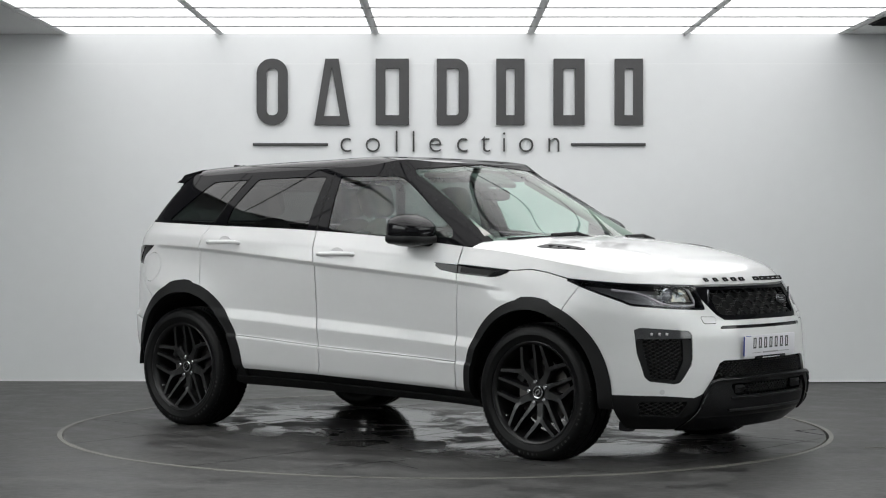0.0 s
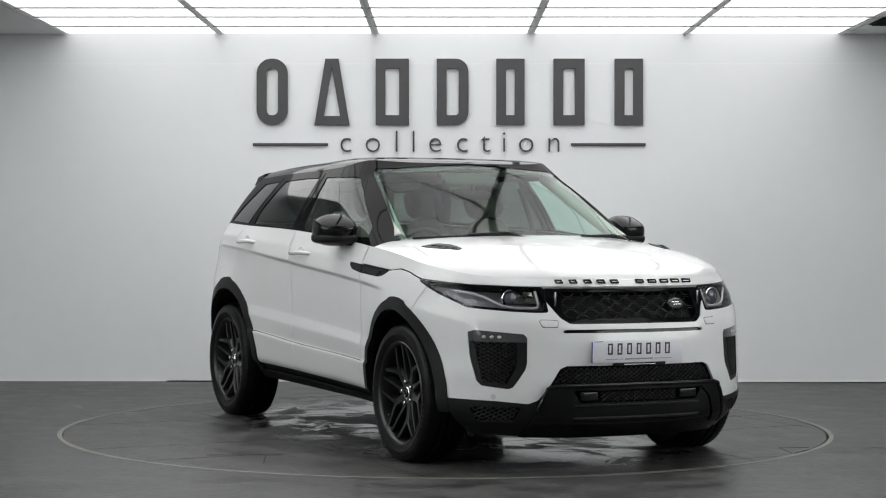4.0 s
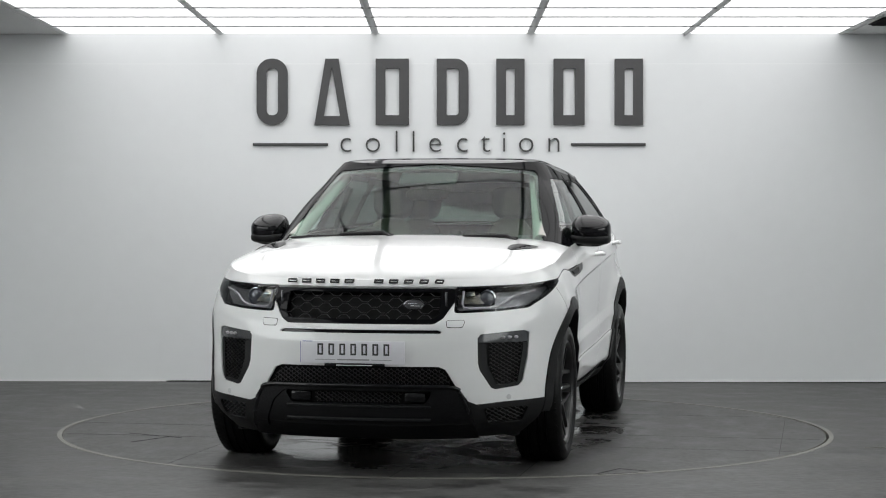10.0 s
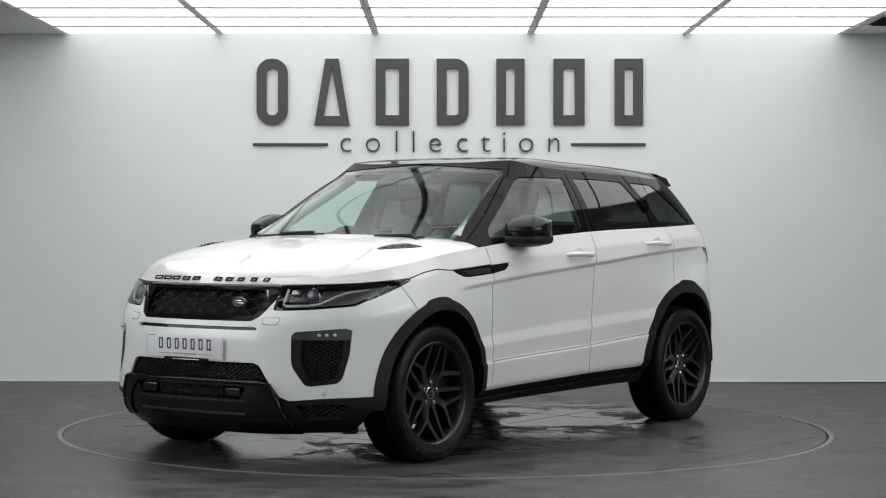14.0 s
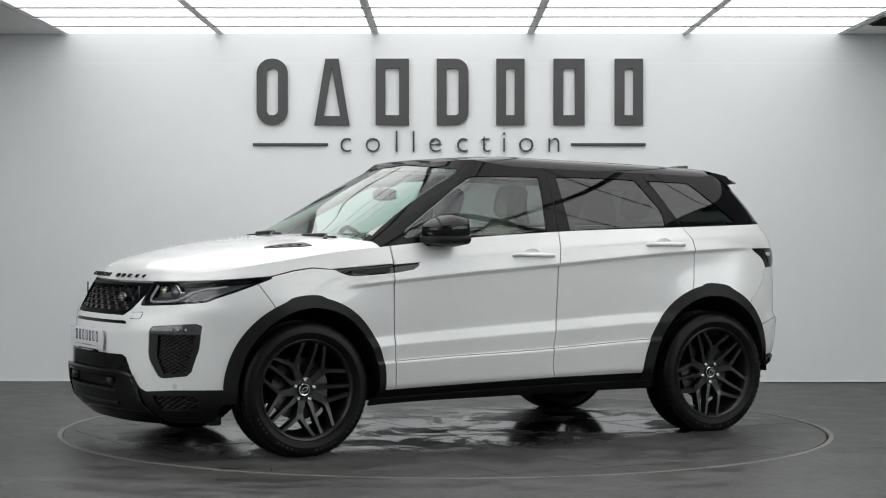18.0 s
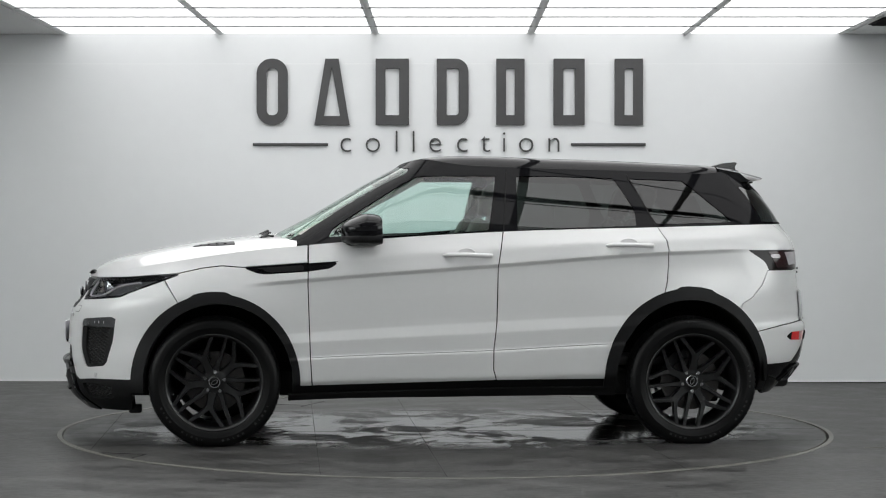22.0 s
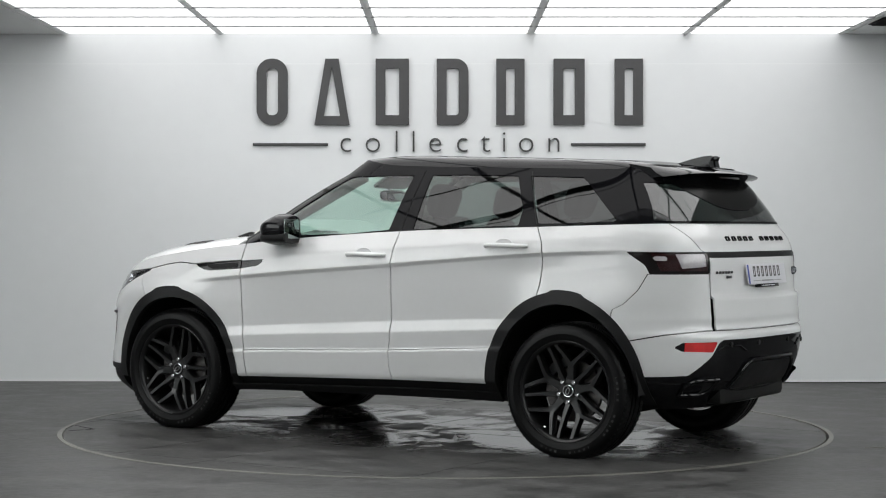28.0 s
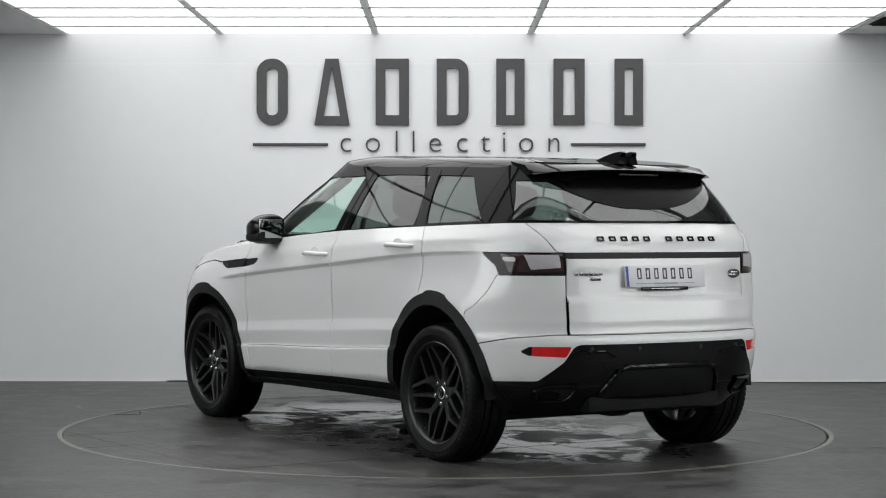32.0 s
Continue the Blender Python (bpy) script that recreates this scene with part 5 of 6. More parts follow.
# ---- mirrors, handles, side trim ----
def egg(bm, centre, half, p=2.6, nu=28, nv=18, cut=None):
    """A rounded box (superellipsoid)."""
    def sg(c, e):
        return math.copysign(abs(c) ** e, c)
    rows = []
    for i in range(nv + 1):
        ph = -math.pi / 2 + math.pi * i / nv
        row = []
        for j in range(nu):
            th = math.tau * j / nu
            v = Vector((sg(math.cos(ph), 2 / p) * sg(math.cos(th), 2 / p) * half[0], sg(math.cos(ph), 2 / p) * sg(math.sin(th), 2 / p) * half[1], sg(math.sin(ph), 2 / p) * half[2]))
            if cut:
                v = cut(v)
            row.append(bm.verts.new(v + Vector(centre)))
        rows.append(row)
    for a, b in zip(rows, rows[1:]):
        for j in range(nu):
            bm.faces.new((a[j], a[(j + 1) % nu], b[(j + 1) % nu], b[j]))
    bmesh.ops.remove_doubles(bm, verts=bm.verts, dist=1e-5)
    return bm


for s in (1, -1):
    def squash(v, s=s):
        """Drop-shaped: the top falls towards the front and the outer side, the back is cut flat for the glass."""
        x, y, z = v
        out = y * s / 0.105
        if z > 0:
            z = z * (1 - 0.20 * (out + 1) * 0.5 - 0.42 * max(x, 0) / 0.135)
        if x > 0:
            x = x * (1 - 0.18 * (out + 1) * 0.5)
        x = max(x, -0.085)
        return Vector((x - 0.10 * s * y, y, z))
    bm = egg(bmesh.new(), (0.515, s * 0.940, 1.206), (0.135, 0.108, 0.094), 2.7, cut=squash)
    mir = part("door_mirror", bm, GLOSS, car, "gloss black door mirror", 50)
    bm = egg(bmesh.new(), (0.512, s * 0.938, 1.160), (0.137, 0.108, 0.038), 3.4, cut=squash)
    part("lower_shell", bm, PLASTIC, mir, "", 50)
    bm = tube(bmesh.new(), [(0.605, s * 0.79, 1.130), (0.600, s * 0.85, 1.134), (0.565, s * 0.91, 1.142)], [0.028, 0.022, 0.024], 12)
    part("mirror_arm", bm, GLOSS, mir)
    bm = box(bmesh.new(), (0.004, 0.160, 0.112), pose(0.4275, s * 0.948, 1.206, 0, 0, 5 * s), 0.0015)
    part("mirror_glass", bm, MIRROR, mir, "reflecting mirror glass")
    for (xa, xb, z) in ((0.073, -0.192, 1.066), (-0.835, -1.096, 1.124)):
        xm = (xa + xb) / 2
        y = float(side_y(np.array(xm), np.array(z)))
        bm = bmesh.new()
        tube(bm, [(xa - 0.002, s * (y - 0.006), z - 0.004), (xa - 0.02, s * (y + 0.020), z + 0.001), (xa - 0.07, s * (y + 0.030), z + 0.002), (xm, s * (y + 0.032), z + 0.001), (xb + 0.05, s * (y + 0.028), z - 0.002), (xb + 0.012, s * (y + 0.020), z - 0.002), (xb + 0.002, s * (y - 0.006), z - 0.002)],
             [0.010, 0.0125, 0.0135, 0.0135, 0.0135, 0.0125, 0.010], 10)
        par = (doors_f if xa > -0.5 else doors_r)[0 if s == 1 else 1]
        part("handle", bm, WHITE, par, "", 60)
        m = Matrix.Translation((xm + 0.01, s * (y + 0.0005), z + 0.004)) @ Matrix.Rotation(radians(-90 * s), 4, "X") @ Matrix.Diagonal((1.0, 0.62, 1, 1))
        bm = lathe(bmesh.new(), [(0.056, 0.0), (0.053, 0.002), (0.044, -0.001), (0.001, -0.001)], 36, "Z", m)
        part("handle_cup", bm, WHITE, par)
vent_p = SHELL.keep(VENT).moved(-0.002)
pair(vent_p.keep(lambda x, y, z: 0.826 - x), "wing_vent", GLOSS, "gloss black side vent blade", 0.02)
pair(vent_p.keep(lambda x, y, z: x - 0.819), "door_vent", GLOSS, "gloss black side vent blade", 0.02)
VIN = convex([(1.10, 0.990), (0.845, 1.008), (0.845, 0.980), (1.03, 0.967)])
pair(SHELL.keep(VENT, VIN).moved(0.002), "vent_insert", PLASTIC, "", 0.004)

# bonnet scoops
for s in (1, -1):
    sc = HOOD.keep(SCOOP).moved(0.003)
    sc = (sc if s == 1 else sc.mirrored()).panel("bonnet_scoop", PLASTIC, car, "black plastic bonnet vent", 0.008)
    for k in range(4):
        x = 1.285 + 0.045 * k
        y = 0.684 - 0.014 * k
        z = float(hood_z(np.array(x), np.array(y), np.array(float(W_SIDE(np.array(1.0))))))
        part("scoop_slat", box(bmesh.new(), (0.012, 0.05 - 0.007 * k, 0.006), pose(x, s * y, z + 0.002, 0, -8, 10 * s), 0.002), DARK, sc)

# wipers and cowl
bm = bmesh.new()
n = 24
verts, faces = [], []
for k in range(n + 1):
    y = -0.74 + 1.48 * k / n
    x = 1.105 - 0.20 * abs(y / 0.74) ** 3.2
    verts += [(x + 0.03, y, 1.118 + 0.02 * (1 - (y / 0.8) ** 2)), (x - 0.10, y, 1.155 + 0.02 * (1 - (y / 0.8) ** 2) - 0.03)]
for k in range(n):
    faces.append((2 * k, 2 * k + 1, 2 * k + 3, 2 * k + 2))
raw("cowl", verts, faces, PLASTIC, car)


def screen_point(y, g):
    n = 4.2
    w = 0.858 - 0.218 * g + 0.06 * g * (1 - g)
    c, e = 0.30 - 0.55 * g, 1.10 - 0.838 * g
    x = c + (e - c) * (1 - (abs(y) / w) ** n) ** (1 / n)
    rail = float(Z_RAIL(x)) + (float(Z_ROOF(x)) - float(Z_RAIL(x))) * (1 - (y / w) ** 2)
    return Vector((x, y, float(Z_BASE(x)) + (rail - float(Z_BASE(x))) * g))


for (ya, ga, yb, gb, yp) in ((-0.08, 0.085, -0.68, 0.05, -0.05), (0.60, 0.055, 0.02, 0.035, 0.60)):
    bm = bmesh.new()
    pts = [screen_point(ya + (yb - ya) * k / 10, ga + (gb - ga) * k / 10) + Vector((0.012, 0, 0.014)) for k in range(11)]
    tube(bm, pts, 0.007, 6)
    mid = pts[5]
    tube(bm, [screen_point(yp, 0.0) + Vector((0.03, 0, 0.02)), pts[1] + Vector((0.012, 0, 0.012)), mid + Vector((0.01, 0, 0.01))], [0.014, 0.009, 0.007], 8)
    part("wiper", bm, PLASTIC, car, "black windscreen wiper")

# spoiler, fin, rear details
ts = np.linspace(-1, 1, 41)
verts, faces = [], []
for t in ts:
    y = 0.585 * t
    e = abs(t) ** 6
    zr = float(Z_RAIL(-1.55)) + (float(Z_ROOF(-1.55)) - float(Z_RAIL(-1.55))) * float(crown(min(abs(y), 0.60) / 0.64))
    zt = 1.524 - 0.016 * t * t - 0.014 * e
    xt = -1.860 + 0.11 * e + 0.02 * t * t
    k = 1 - 0.75 * e
    sec = [(-1.53, zr + 0.001), (-1.66, (zr + zt) / 2 + 0.012), (-1.78 + 0.09 * e, zt + 0.018), (xt + 0.012, zt + 0.003), (xt, zt - 0.004), (xt + 0.012, zt - 0.011 * k),
           (-1.76 + 0.08 * e, zt - 0.028 * k), (-1.69 + 0.08 * e, zt - 0.060 * k), (-1.64 + 0.06 * e, zt - 0.050 * k)]
    verts += [(x, y, z) for x, z in sec]
m_ = 9
for k in range(len(ts) - 1):
    for j in range(m_ - 1):
        a = k * m_ + j
        faces.append((a, a + m_, a + m_ + 1, a + 1))
faces += [tuple(range(m_)), tuple(range((len(ts) - 1) * m_, len(ts) * m_))[::-1]]
raw("spoiler", verts, faces, GLOSS, car, "gloss black roof spoiler over the rear window", 40)
part("brake_light", box(bmesh.new(), (0.012, 0.26, 0.012), pose(-1.845, 0, 1.495), 0.003), SMOKE, car)
bm = bmesh.new()
fin_pts = [(-1.56, 1.575), (-1.64, 1.598), (-1.70, 1.613), (-1.76, 1.619), (-1.772, 1.612), (-1.758, 1.590), (-1.765, 1.555), (-1.56, 1.555)]
for dy in (0.036, -0.036):
    lv, rv = [], []
    for i, (x, z) in enumerate(fin_pts):
        wv = 0.026 if z < 1.59 else (0.020 if z < 1.61 else 0.013)
        lv.append(bm.verts.new((x, dy + wv, z)))
        rv.append(bm.verts.new((x, dy - wv, z)))
    bm.faces.new(lv)
    bm.faces.new(rv[::-1])
    for i in range(len(lv)):
        j = (i + 1) % len(lv)
        bm.faces.new((lv[i], rv[i], rv[j], lv[j]))
part("aerial_fin", bm, GLOSS, car, "gloss black twin-lobed roof aerial", 30)

for s in (1, -1):
    tl = SHELL.keep(TAILLAMP).moved(-0.002)
    tl = (tl if s == 1 else tl.mirrored()).panel("tail_lamp", SMOKE, car, "smoked tail lamp with pale and red elements", 0.02)
    inner = SHELL.keep(TAILLAMP, both(convex([(0.586, 1.090), (0.586, 1.000), (0.800, 0.998), (0.815, 1.090)], "yz"), lambda x, y, z: x + 1.5)).moved(0.0012)
    (inner if s == 1 else inner.mirrored()).panel("red_field", REDDARK, tl, "", 0.002)
    inner = SHELL.keep(TAILLAMP, both(convex([(0.604, 1.086), (0.598, 1.022), (0.728, 1.012), (0.748, 1.086)], "yz"), lambda x, y, z: x + 1.5)).moved(0.0024)
    (inner if s == 1 else inner.mirrored()).panel("pale_field", PEARL, tl, "pale frosted lamp window", 0.002)
    inner = SHELL.keep(TAILLAMP, both(convex([(-1.85, 1.075), (-1.85, 1.052), (-1.80, 1.052), (-1.775, 1.075)], "xz"), lambda x, y, z: 0.6 - y)).moved(0.002)
    (inner if s == 1 else inner.mirrored()).panel("side_marker", PEARL, tl, "", 0.002)
    # exhaust trim
    bm = bmesh.new()
    loop = [(0.52, 0.432), (0.66, 0.430), (0.70, 0.405), (0.68, 0.352), (0.56, 0.352), (0.53, 0.375)]
    pts = [(float(rear_x(np.array(y), np.array(z))) - 0.012, s * y, z) for y, z in loop]
    tube(bm, pts, 0.011, 8, True)
    ex = part("exhaust_trim", bm, GLOSS, car, "dark chrome exhaust tip")
    bm = bmesh.new()
    vs = [bm.verts.new((p[0] + 0.006, p[1], p[2])) for p in pts]
    bm.faces.new(vs)
    part("exhaust_hole", bm, DARK, ex)
    # rear guard wings
    bm = bmesh.new()
    path = [(0.53, 0.612), (0.44, 0.605), (0.40, 0.578)]
    tube(bm, [(float(rear_x(np.array(y), np.array(z))) - 0.002, s * y, z) for y, z in [(0.565, 0.585), (0.53, 0.607), (0.40, 0.607), (0.345, 0.58)]], 0.006, 6)
    part("guard_edge", bm, GLOSS, car)
    for y in (0.20, 0.47):
        m = Matrix.Translation((float(rear_x(np.array(y), np.array(0.612))) - 0.001, s * y, 0.615)) @ Matrix.Rotation(radians(-90), 4, "Y")
        part("parking_sensor", lathe(bmesh.new(), [(0.013, -0.004), (0.013, 0.0025), (0.010, 0.003), (0.001, 0.003)], 20, "Z", m), PLASTIC, car)
bm = bmesh.new()
tube(bm, [(float(rear_x(np.array(y), np.array(z))) - 0.006, y, z) for y, z in
          [(-0.38, 0.38), (-0.34, 0.46), (-0.31, 0.505), (-0.26, 0.525), (0.26, 0.525), (0.31, 0.505), (0.34, 0.46), (0.38, 0.38)]], 0.013, 8)
part("diffuser_frame", bm, GLOSS, car, "gloss black diffuser frame")
hollow = low_r.keep(both(convex([(-0.37, 0.37), (-0.30, 0.51), (0.30, 0.51), (0.37, 0.37)], "yz"), tail)).moved(0.002)
whole(hollow, "diffuser_panel", PLASTIC, "matt black diffuser panel", 0)
for y in (-0.21, -0.07, 0.07, 0.21):
    bm = slab(bmesh.new(), [(-2.06, 0.47), (-2.085, 0.49), (-1.975, 0.315), (-1.94, 0.315)], -0.006, 0.006, Matrix.Translation((0, y, 0)) @ Matrix.Rotation(radians(90), 4, "X"))
    part("diffuser_fin", bm, PLASTIC, car)
part("silencer", box(bmesh.new(), (0.16, 0.16, 0.09), pose(-1.72, 0.06, 0.285), 0.04, 3), STEEL, car, "dull steel exhaust silencer")
badge(float(rear_x(np.array(0.50), np.array(0.987))) - 0.003, -0.497, 0.985, -1, car, 0.046, 0.024)
bm = bmesh.new()
for k in range(6):
    y = 0.525 - k * 0.027
    box(bm, (0.006, 0.020, 0.013), pose(float(rear_x(np.array(y), np.array(0.99))) - 0.003, y, 0.990), 0.001)
box(bm, (0.006, 0.060, 0.014), pose(float(rear_x(np.array(0.42), np.array(0.962))) - 0.003, 0.42, 0.965), 0.001)
part("trim_badge", bm, DARKCHROME, car, "small dark badge bars")


def word(y0, y1, pattern):
    """Centres of the blocks of a two-word mark; a dot in the pattern is a wide space."""
    n = len(pattern)
    return [y0 + (y1 - y0) * (k + 0.5) / n for k, ch in enumerate(pattern) if ch != "."]


for y in word(-0.41, 0.41, "xxxxx.xxxxx"):
    s = abs(y) / 0.72
    x = float(nose_top(y, 0.952))
    bm = bmesh.new()
    frame_box(bm, 0.008, 0.046, 0.024, 0.0062)
    ob = part("bonnet_block", bm, GLOSS, car)
    ob.matrix_basis = Matrix.Translation((x - 0.001, y, 0.954)) @ Matrix.Rotation(radians(-14 * y / 0.4), 4, "Z") @ Matrix.Rotation(radians(-46), 4, "Y")
blocks("tailgate_block", word(-0.40, 0.40, "xxxxx.xxxxx"), 1.166, 0.038, 0.026, rear_x, -1, "")


# ---- cabin inside ----
bm = bmesh.new()
box(bm, (0.62, 1.50, 0.16), pose(0.78, 0, 1.055, 0, 4), 0.05, 3)
box(bm, (0.25, 1.48, 0.34), pose(0.62, 0, 0.90), 0.05, 3)
egg(bm, (0.58, -0.37, 1.120), (0.16, 0.20, 0.05), 2.6)
part("dashboard", bm, TRIM, car, "dark soft dashboard", 40)
bm = bmesh.new()
ring = [(0.39 + 0.19 * math.sin(a) * 0.42, -0.37 + 0.185 * math.cos(a), 1.045 + 0.185 * math.sin(a) * 0.9) for a in np.linspace(0, math.tau, 33)[:-1]]
tube(bm, ring, 0.015, 8, True)
box(bm, (0.06, 0.16, 0.10), pose(0.40, -0.37, 1.04, 0, -25), 0.02)
box(bm, (0.03, 0.33, 0.03), pose(0.40, -0.37, 1.05, 0, -25), 0.008)
tube(bm, [(0.40, -0.37, 1.04), (0.62, -0.37, 0.98)], 0.04, 10)
part("steering_wheel", bm, TRIM, car, "dark leather steering wheel")


def seat(x, y, w, tilt, name="seat"):
    bm = box(bmesh.new(), (0.50, w, 0.16), pose(x + 0.20, y, 0.70, 0, -6), 0.05, 3)
    st = part(name, bm, LEATHER, car, "cream leather car seat with dark edges", 50)
    bm = bmesh.new()
    egg(bm, (0, 0, 0), (0.075, w * 0.34, 0.31), 4.0, cut=lambda v: Vector((v.x, v.y * (1 - 0.9 * max(v.z, 0)), v.z)))
    bmesh.ops.transform(bm, matrix=pose(x - 0.09, y, 0.97, 0, tilt), verts=bm.verts)
    part("backrest", bm, LEATHER, st, "", 60)
    for s in (1, -1):
        bm = egg(bmesh.new(), (0, 0, 0), (0.085, w * 0.10, 0.27), 3.6)
        bmesh.ops.transform(bm, matrix=pose(x - 0.07, y + s * w * 0.38, 0.94, -8 * s, tilt, -12 * s), verts=bm.verts)
        part("bolster", bm, TRIM, st, "dark side bolster", 60)
    bm = egg(bmesh.new(), (0, 0, 0), (0.055, 0.125, 0.098), 3.6, cut=lambda v: Vector((v.x, v.y * (1 + 0.8 * v.z), v.z)))
    bmesh.ops.transform(bm, matrix=pose(x - 0.215, y, 1.368, 0, tilt), verts=bm.verts)
    hr = part("head_restraint", bm, TRIM, st, "dark head restraint with a cream face", 60)
    bm = egg(bmesh.new(), (0, 0, 0), (0.030, 0.078, 0.090), 3.6)
    bmesh.ops.transform(bm, matrix=pose(x - 0.188, y, 1.368, 0, tilt), verts=bm.verts)
    sx = part("restraint_face", bm, LEATHER, st, "", 60)
    bm = bmesh.new()
    for s in (1, -1):
        tube(bm, [(x - 0.16, y + s * 0.06, 1.22), (x - 0.205, y + s * 0.06, 1.33)], 0.007, 6)
    part("restraint_rod", bm, CHROME, st)


seat(-0.02, 0.37, 0.52, -16)
seat(-0.02, -0.37, 0.52, -16)
seat(-0.92, 0.38, 0.54, -18, "rear_seat")
seat(-0.92, -0.38, 0.54, -18, "rear_seat")
bm = box(bmesh.new(), (1.1, 0.24, 0.30), pose(0.1, 0, 0.68), 0.05, 3)
part("centre_console", bm, TRIM, car)
bm = box(bmesh.new(), (2.3, 1.50, 0.05), pose(-0.30, 0, 0.47), 0.01)
part("cabin_floor", bm, TRIM, car)
part("parcel_shelf", box(bmesh.new(), (0.62, 1.30, 0.03), pose(-1.46, 0, 1.10), 0.01), TRIM, car)
bm = bmesh.new()
egg(bm, (0.392, -0.03, 1.408), (0.024, 0.130, 0.036), 3.2)
mirr = part("rear_view_mirror", bm, POSTBLACK, car, "dark rear-view mirror", 60)
part("mirror_stem", tube(bmesh.new(), [(0.41, -0.03, 1.43), (0.42, -0.03, 1.475)], 0.012, 8), TRIM, mirr)
part("mirror_face", box(bmesh.new(), (0.002, 0.21, 0.052), pose(0.367, -0.03, 1.408), 0.0008), MIRROR, mirr)
bm = box(bmesh.new(), (0.14, 0.34, 0.03), pose(0.36, -0.03, 1.495, 0, 30), 0.012)
part("sensor_cover", bm, TRIM, car)
for s in (1, -1):
    bm = box(bmesh.new(), (0.16, 0.46, 0.014), pose(0.13, s * 0.37, 1.548, 0, 6), 0.006)
    part("sun_visor", bm, LINING, car, "pale folded sun visor")
    a, b = screen_point(s * 0.715, 0.06) + Vector((-0.075, -0.012 * s, 0)), screen_point(s * 0.575, 0.90) + Vector((-0.075, -0.012 * s, -0.02))
    bm = tube(bmesh.new(), [a, a.lerp(b, 0.3), a.lerp(b, 0.7), b], [0.040, 0.036, 0.032, 0.03], 10)
    part("screen_post_trim", bm, LINING, car, "pale trim inside the windscreen post", 60)
    bm = tube(bmesh.new(), [(-0.30, s * 0.66, 1.46), (-0.30, s * 0.74, 1.25), (-0.28, s * 0.78, 1.05)], 0.018, 6)
    part("belt_strap", bm, TRIM, car)
    bm = box(bmesh.new(), (2.0, 0.05, 0.26), pose(-0.25, s * 0.80, 0.99), 0.02)
    part("door_trim", bm, TRIM, car)
pt = screen_point(0.62, 0.13)
part("screen_sticker", box(bmesh.new(), (0.002, 0.085, 0.035), Matrix.Translation(pt + Vector((-0.012, 0, -0.012))) @ pose(0, 0, 0, 0, -55, -18)), STICKER, car, "small dark dealer sticker inside the screen")

# ---- raised sign on the back wall: plain shapes in place of the mark ----
sign = tagged(new("wall_sign"), "charcoal raised sign of plain shapes on the wall", "sign")
SX = lambda px: (px - 784) * 0.004378 - 0.018
FACE = WALL_Y - 0.03


def outline_round(x0, x1, z0, z1, rl, rr, n=8):
    """A rectangle whose left corners are rounded by rl and right ones by rr."""
    out = []
    for cx, cz, r, a0 in ((x1 - rr, z1 - rr, rr, 0), (x0 + rl, z1 - rl, rl, 90), (x0 + rl, z0 + rl, rl, 180), (x1 - rr, z0 + rr, rr, 270)):
        for k in range(n + 1):
            a = radians(a0 + 90 * k / n)
            out.append((cx + r * math.cos(a), cz + r * math.sin(a)))
    return out


def ring_shape(name, outer, inner, depth, parent, y):
    """A flat ring between two outlines of equal count, standing off the wall."""
    n = len(outer)
    v = [(x, y, z) for x, z in outer] + [(x, y, z) for x, z in inner] + [(x, y + depth, z) for x, z in outer] + [(x, y + depth, z) for x, z in inner]
    f = []
    for i in range(n):
        j = (i + 1) % n
        f += [(i, n + i, n + j, j), (i, j, 2 * n + j, 2 * n + i), (n + i, 3 * n + i, 3 * n + j, n + j)]
    ob = raw(name, v, f, INK, parent, sharp=30)
    ob.data.flip_normals()
    return ob


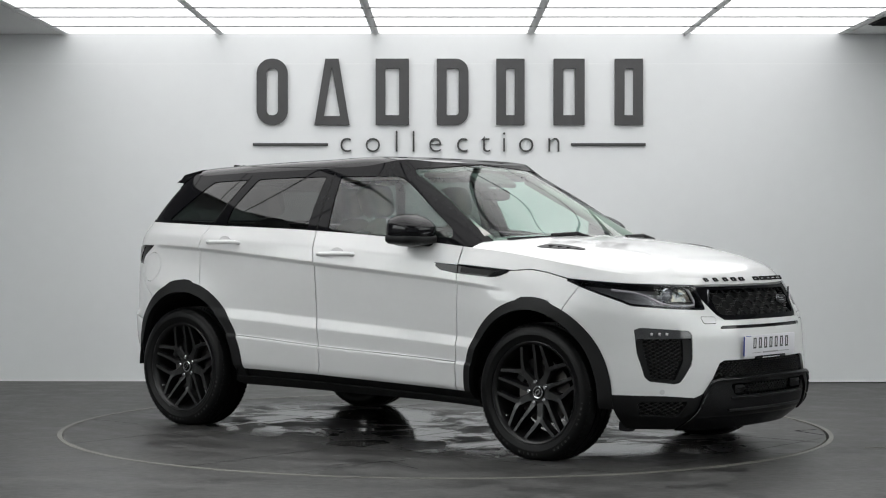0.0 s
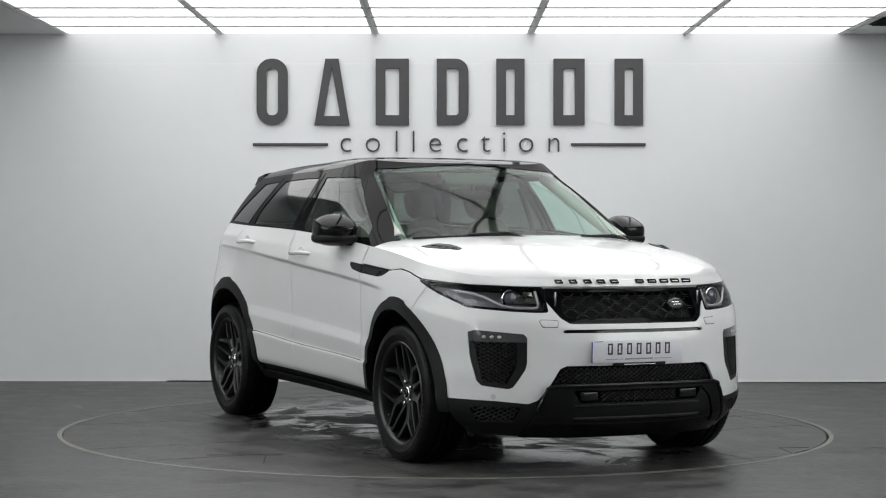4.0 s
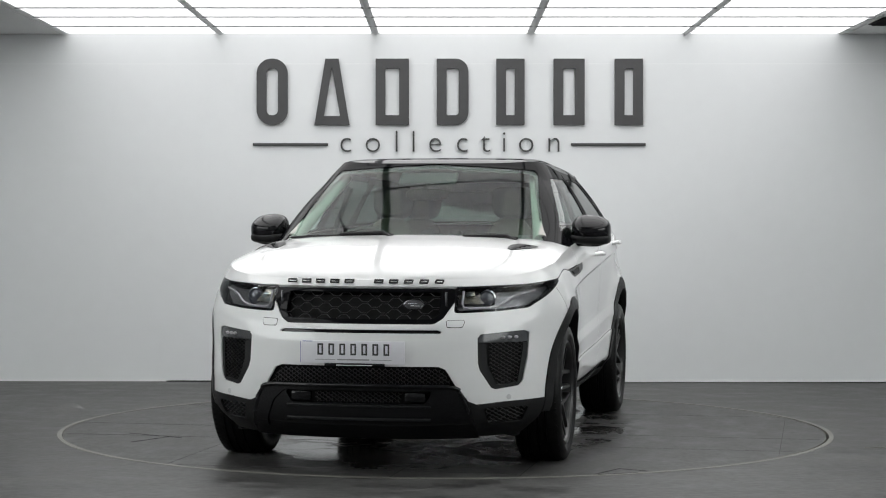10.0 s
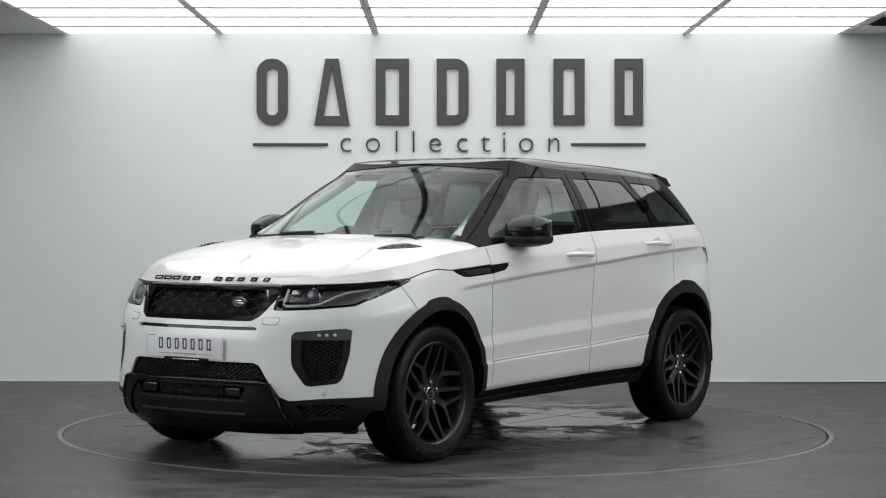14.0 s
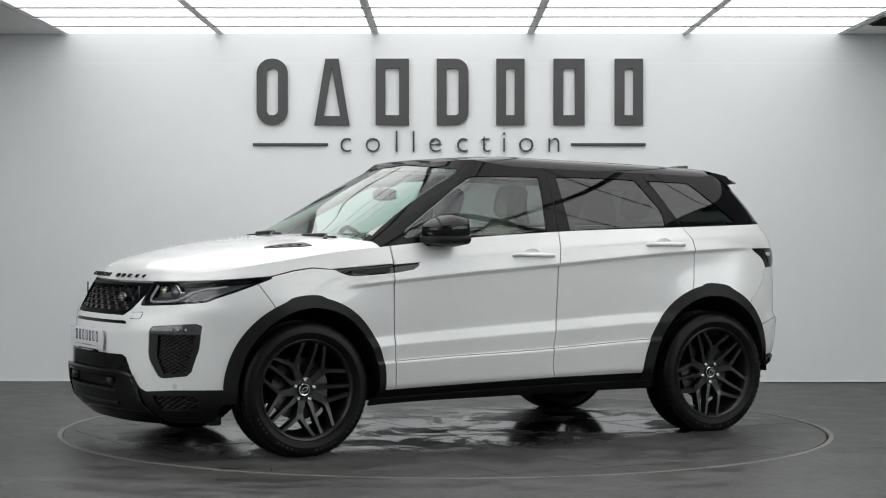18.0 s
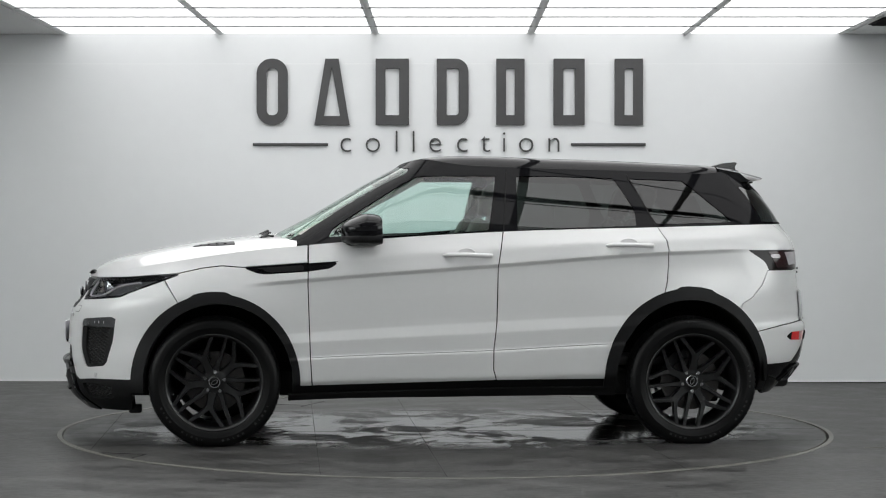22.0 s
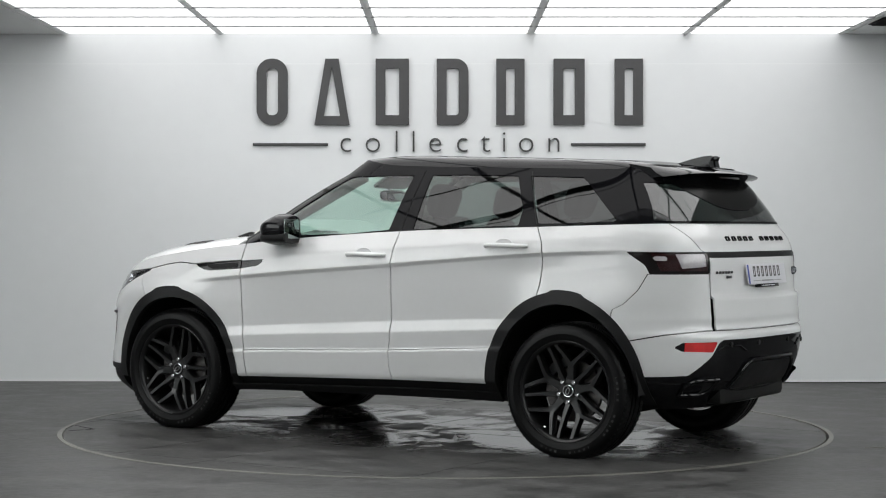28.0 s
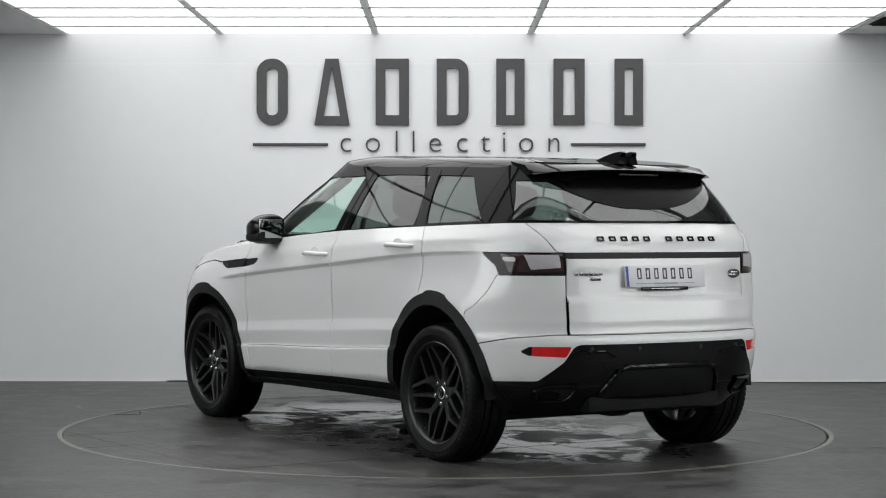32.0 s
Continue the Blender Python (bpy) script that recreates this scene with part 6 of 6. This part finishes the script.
ZT, ZB = 2.5025, 1.990
for (a, b, rl, rr) in ((455, 510, 0.115, 0.115), (773, 829, 0.004, 0.10), (878, 928, 0.004, 0.004), (979, 1034, 0.004, 0.004), (1087, 1137, 0.004, 0.004), (665, 724, 0.004, 0.004)):
    x0, x1 = SX(a), SX(b)
    t = 0.076
    ring_shape("sign_shape", outline_round(x0, x1, ZB, ZT, rl, rr), outline_round(x0 + t, x1 - t, ZB + t, ZT - t, max(rl - t, 0.003), max(rr - t, 0.003)), 0.028, sign, FACE)
xa, xb = SX(557), SX(619)
tr = lambda w: [(xb - w * 1.05, ZB + w), (xb - 0.085 - w * 0.72, ZT - w), (xa + 0.085 + w * 0.72, ZT - w), (xa + w * 1.05, ZB + w)]
ring_shape("sign_shape", tr(0.0), tr(0.070), 0.028, sign, FACE)
def letter(ch, x, z, size, depth):
    """One raised letter in the built-in font, centred on x, with its foot at z."""
    cu = bpy.data.curves.new("letter", "FONT")
    cu.body, cu.size, cu.extrude, cu.align_x, cu.offset = ch, size, depth / 2, "CENTER", -0.0040
    tmp = bpy.data.objects.new("letter", cu)
    me = bpy.data.meshes.new_from_object(tmp)
    bpy.data.objects.remove(tmp)
    bpy.data.curves.remove(cu)
    me.materials.clear()
    me.materials.append(INK)
    ob = new("letter", me)
    ob.parent = sign
    ob.matrix_basis = pose(x, WALL_Y - depth / 2 - 0.002, z, 90)
    return ob


for px, ch in zip((612, 660, 702, 732, 770, 818, 859, 892, 931, 980), "collection"):
    letter(ch, SX(px), 1.781, 0.246, 0.018)
for a, b in ((448, 581), (1010, 1142)):
    part("sign_rule", box(bmesh.new(), (SX(b) - SX(a), 0.018, 0.022), pose((SX(a) + SX(b)) / 2, WALL_Y - 0.011, 1.840), 0.002), INK, sign)


def motions():
    """The turntable carries the car round at an even pace."""
    turn = [(float(t), TILT @ pose(0, 0, 0, 0, 0, -39.36 - 6.177 * t)) for t in range(33)]
    walk(turntable, turn)
    lean = pose(-0.005, 0, 0.002, 0, 0.24, 0) @ TILT.inverted()
    walk(car, [(t, lean @ m @ pose(0.008, 0.002, -0.0145)) for t, m in turn])


motions()
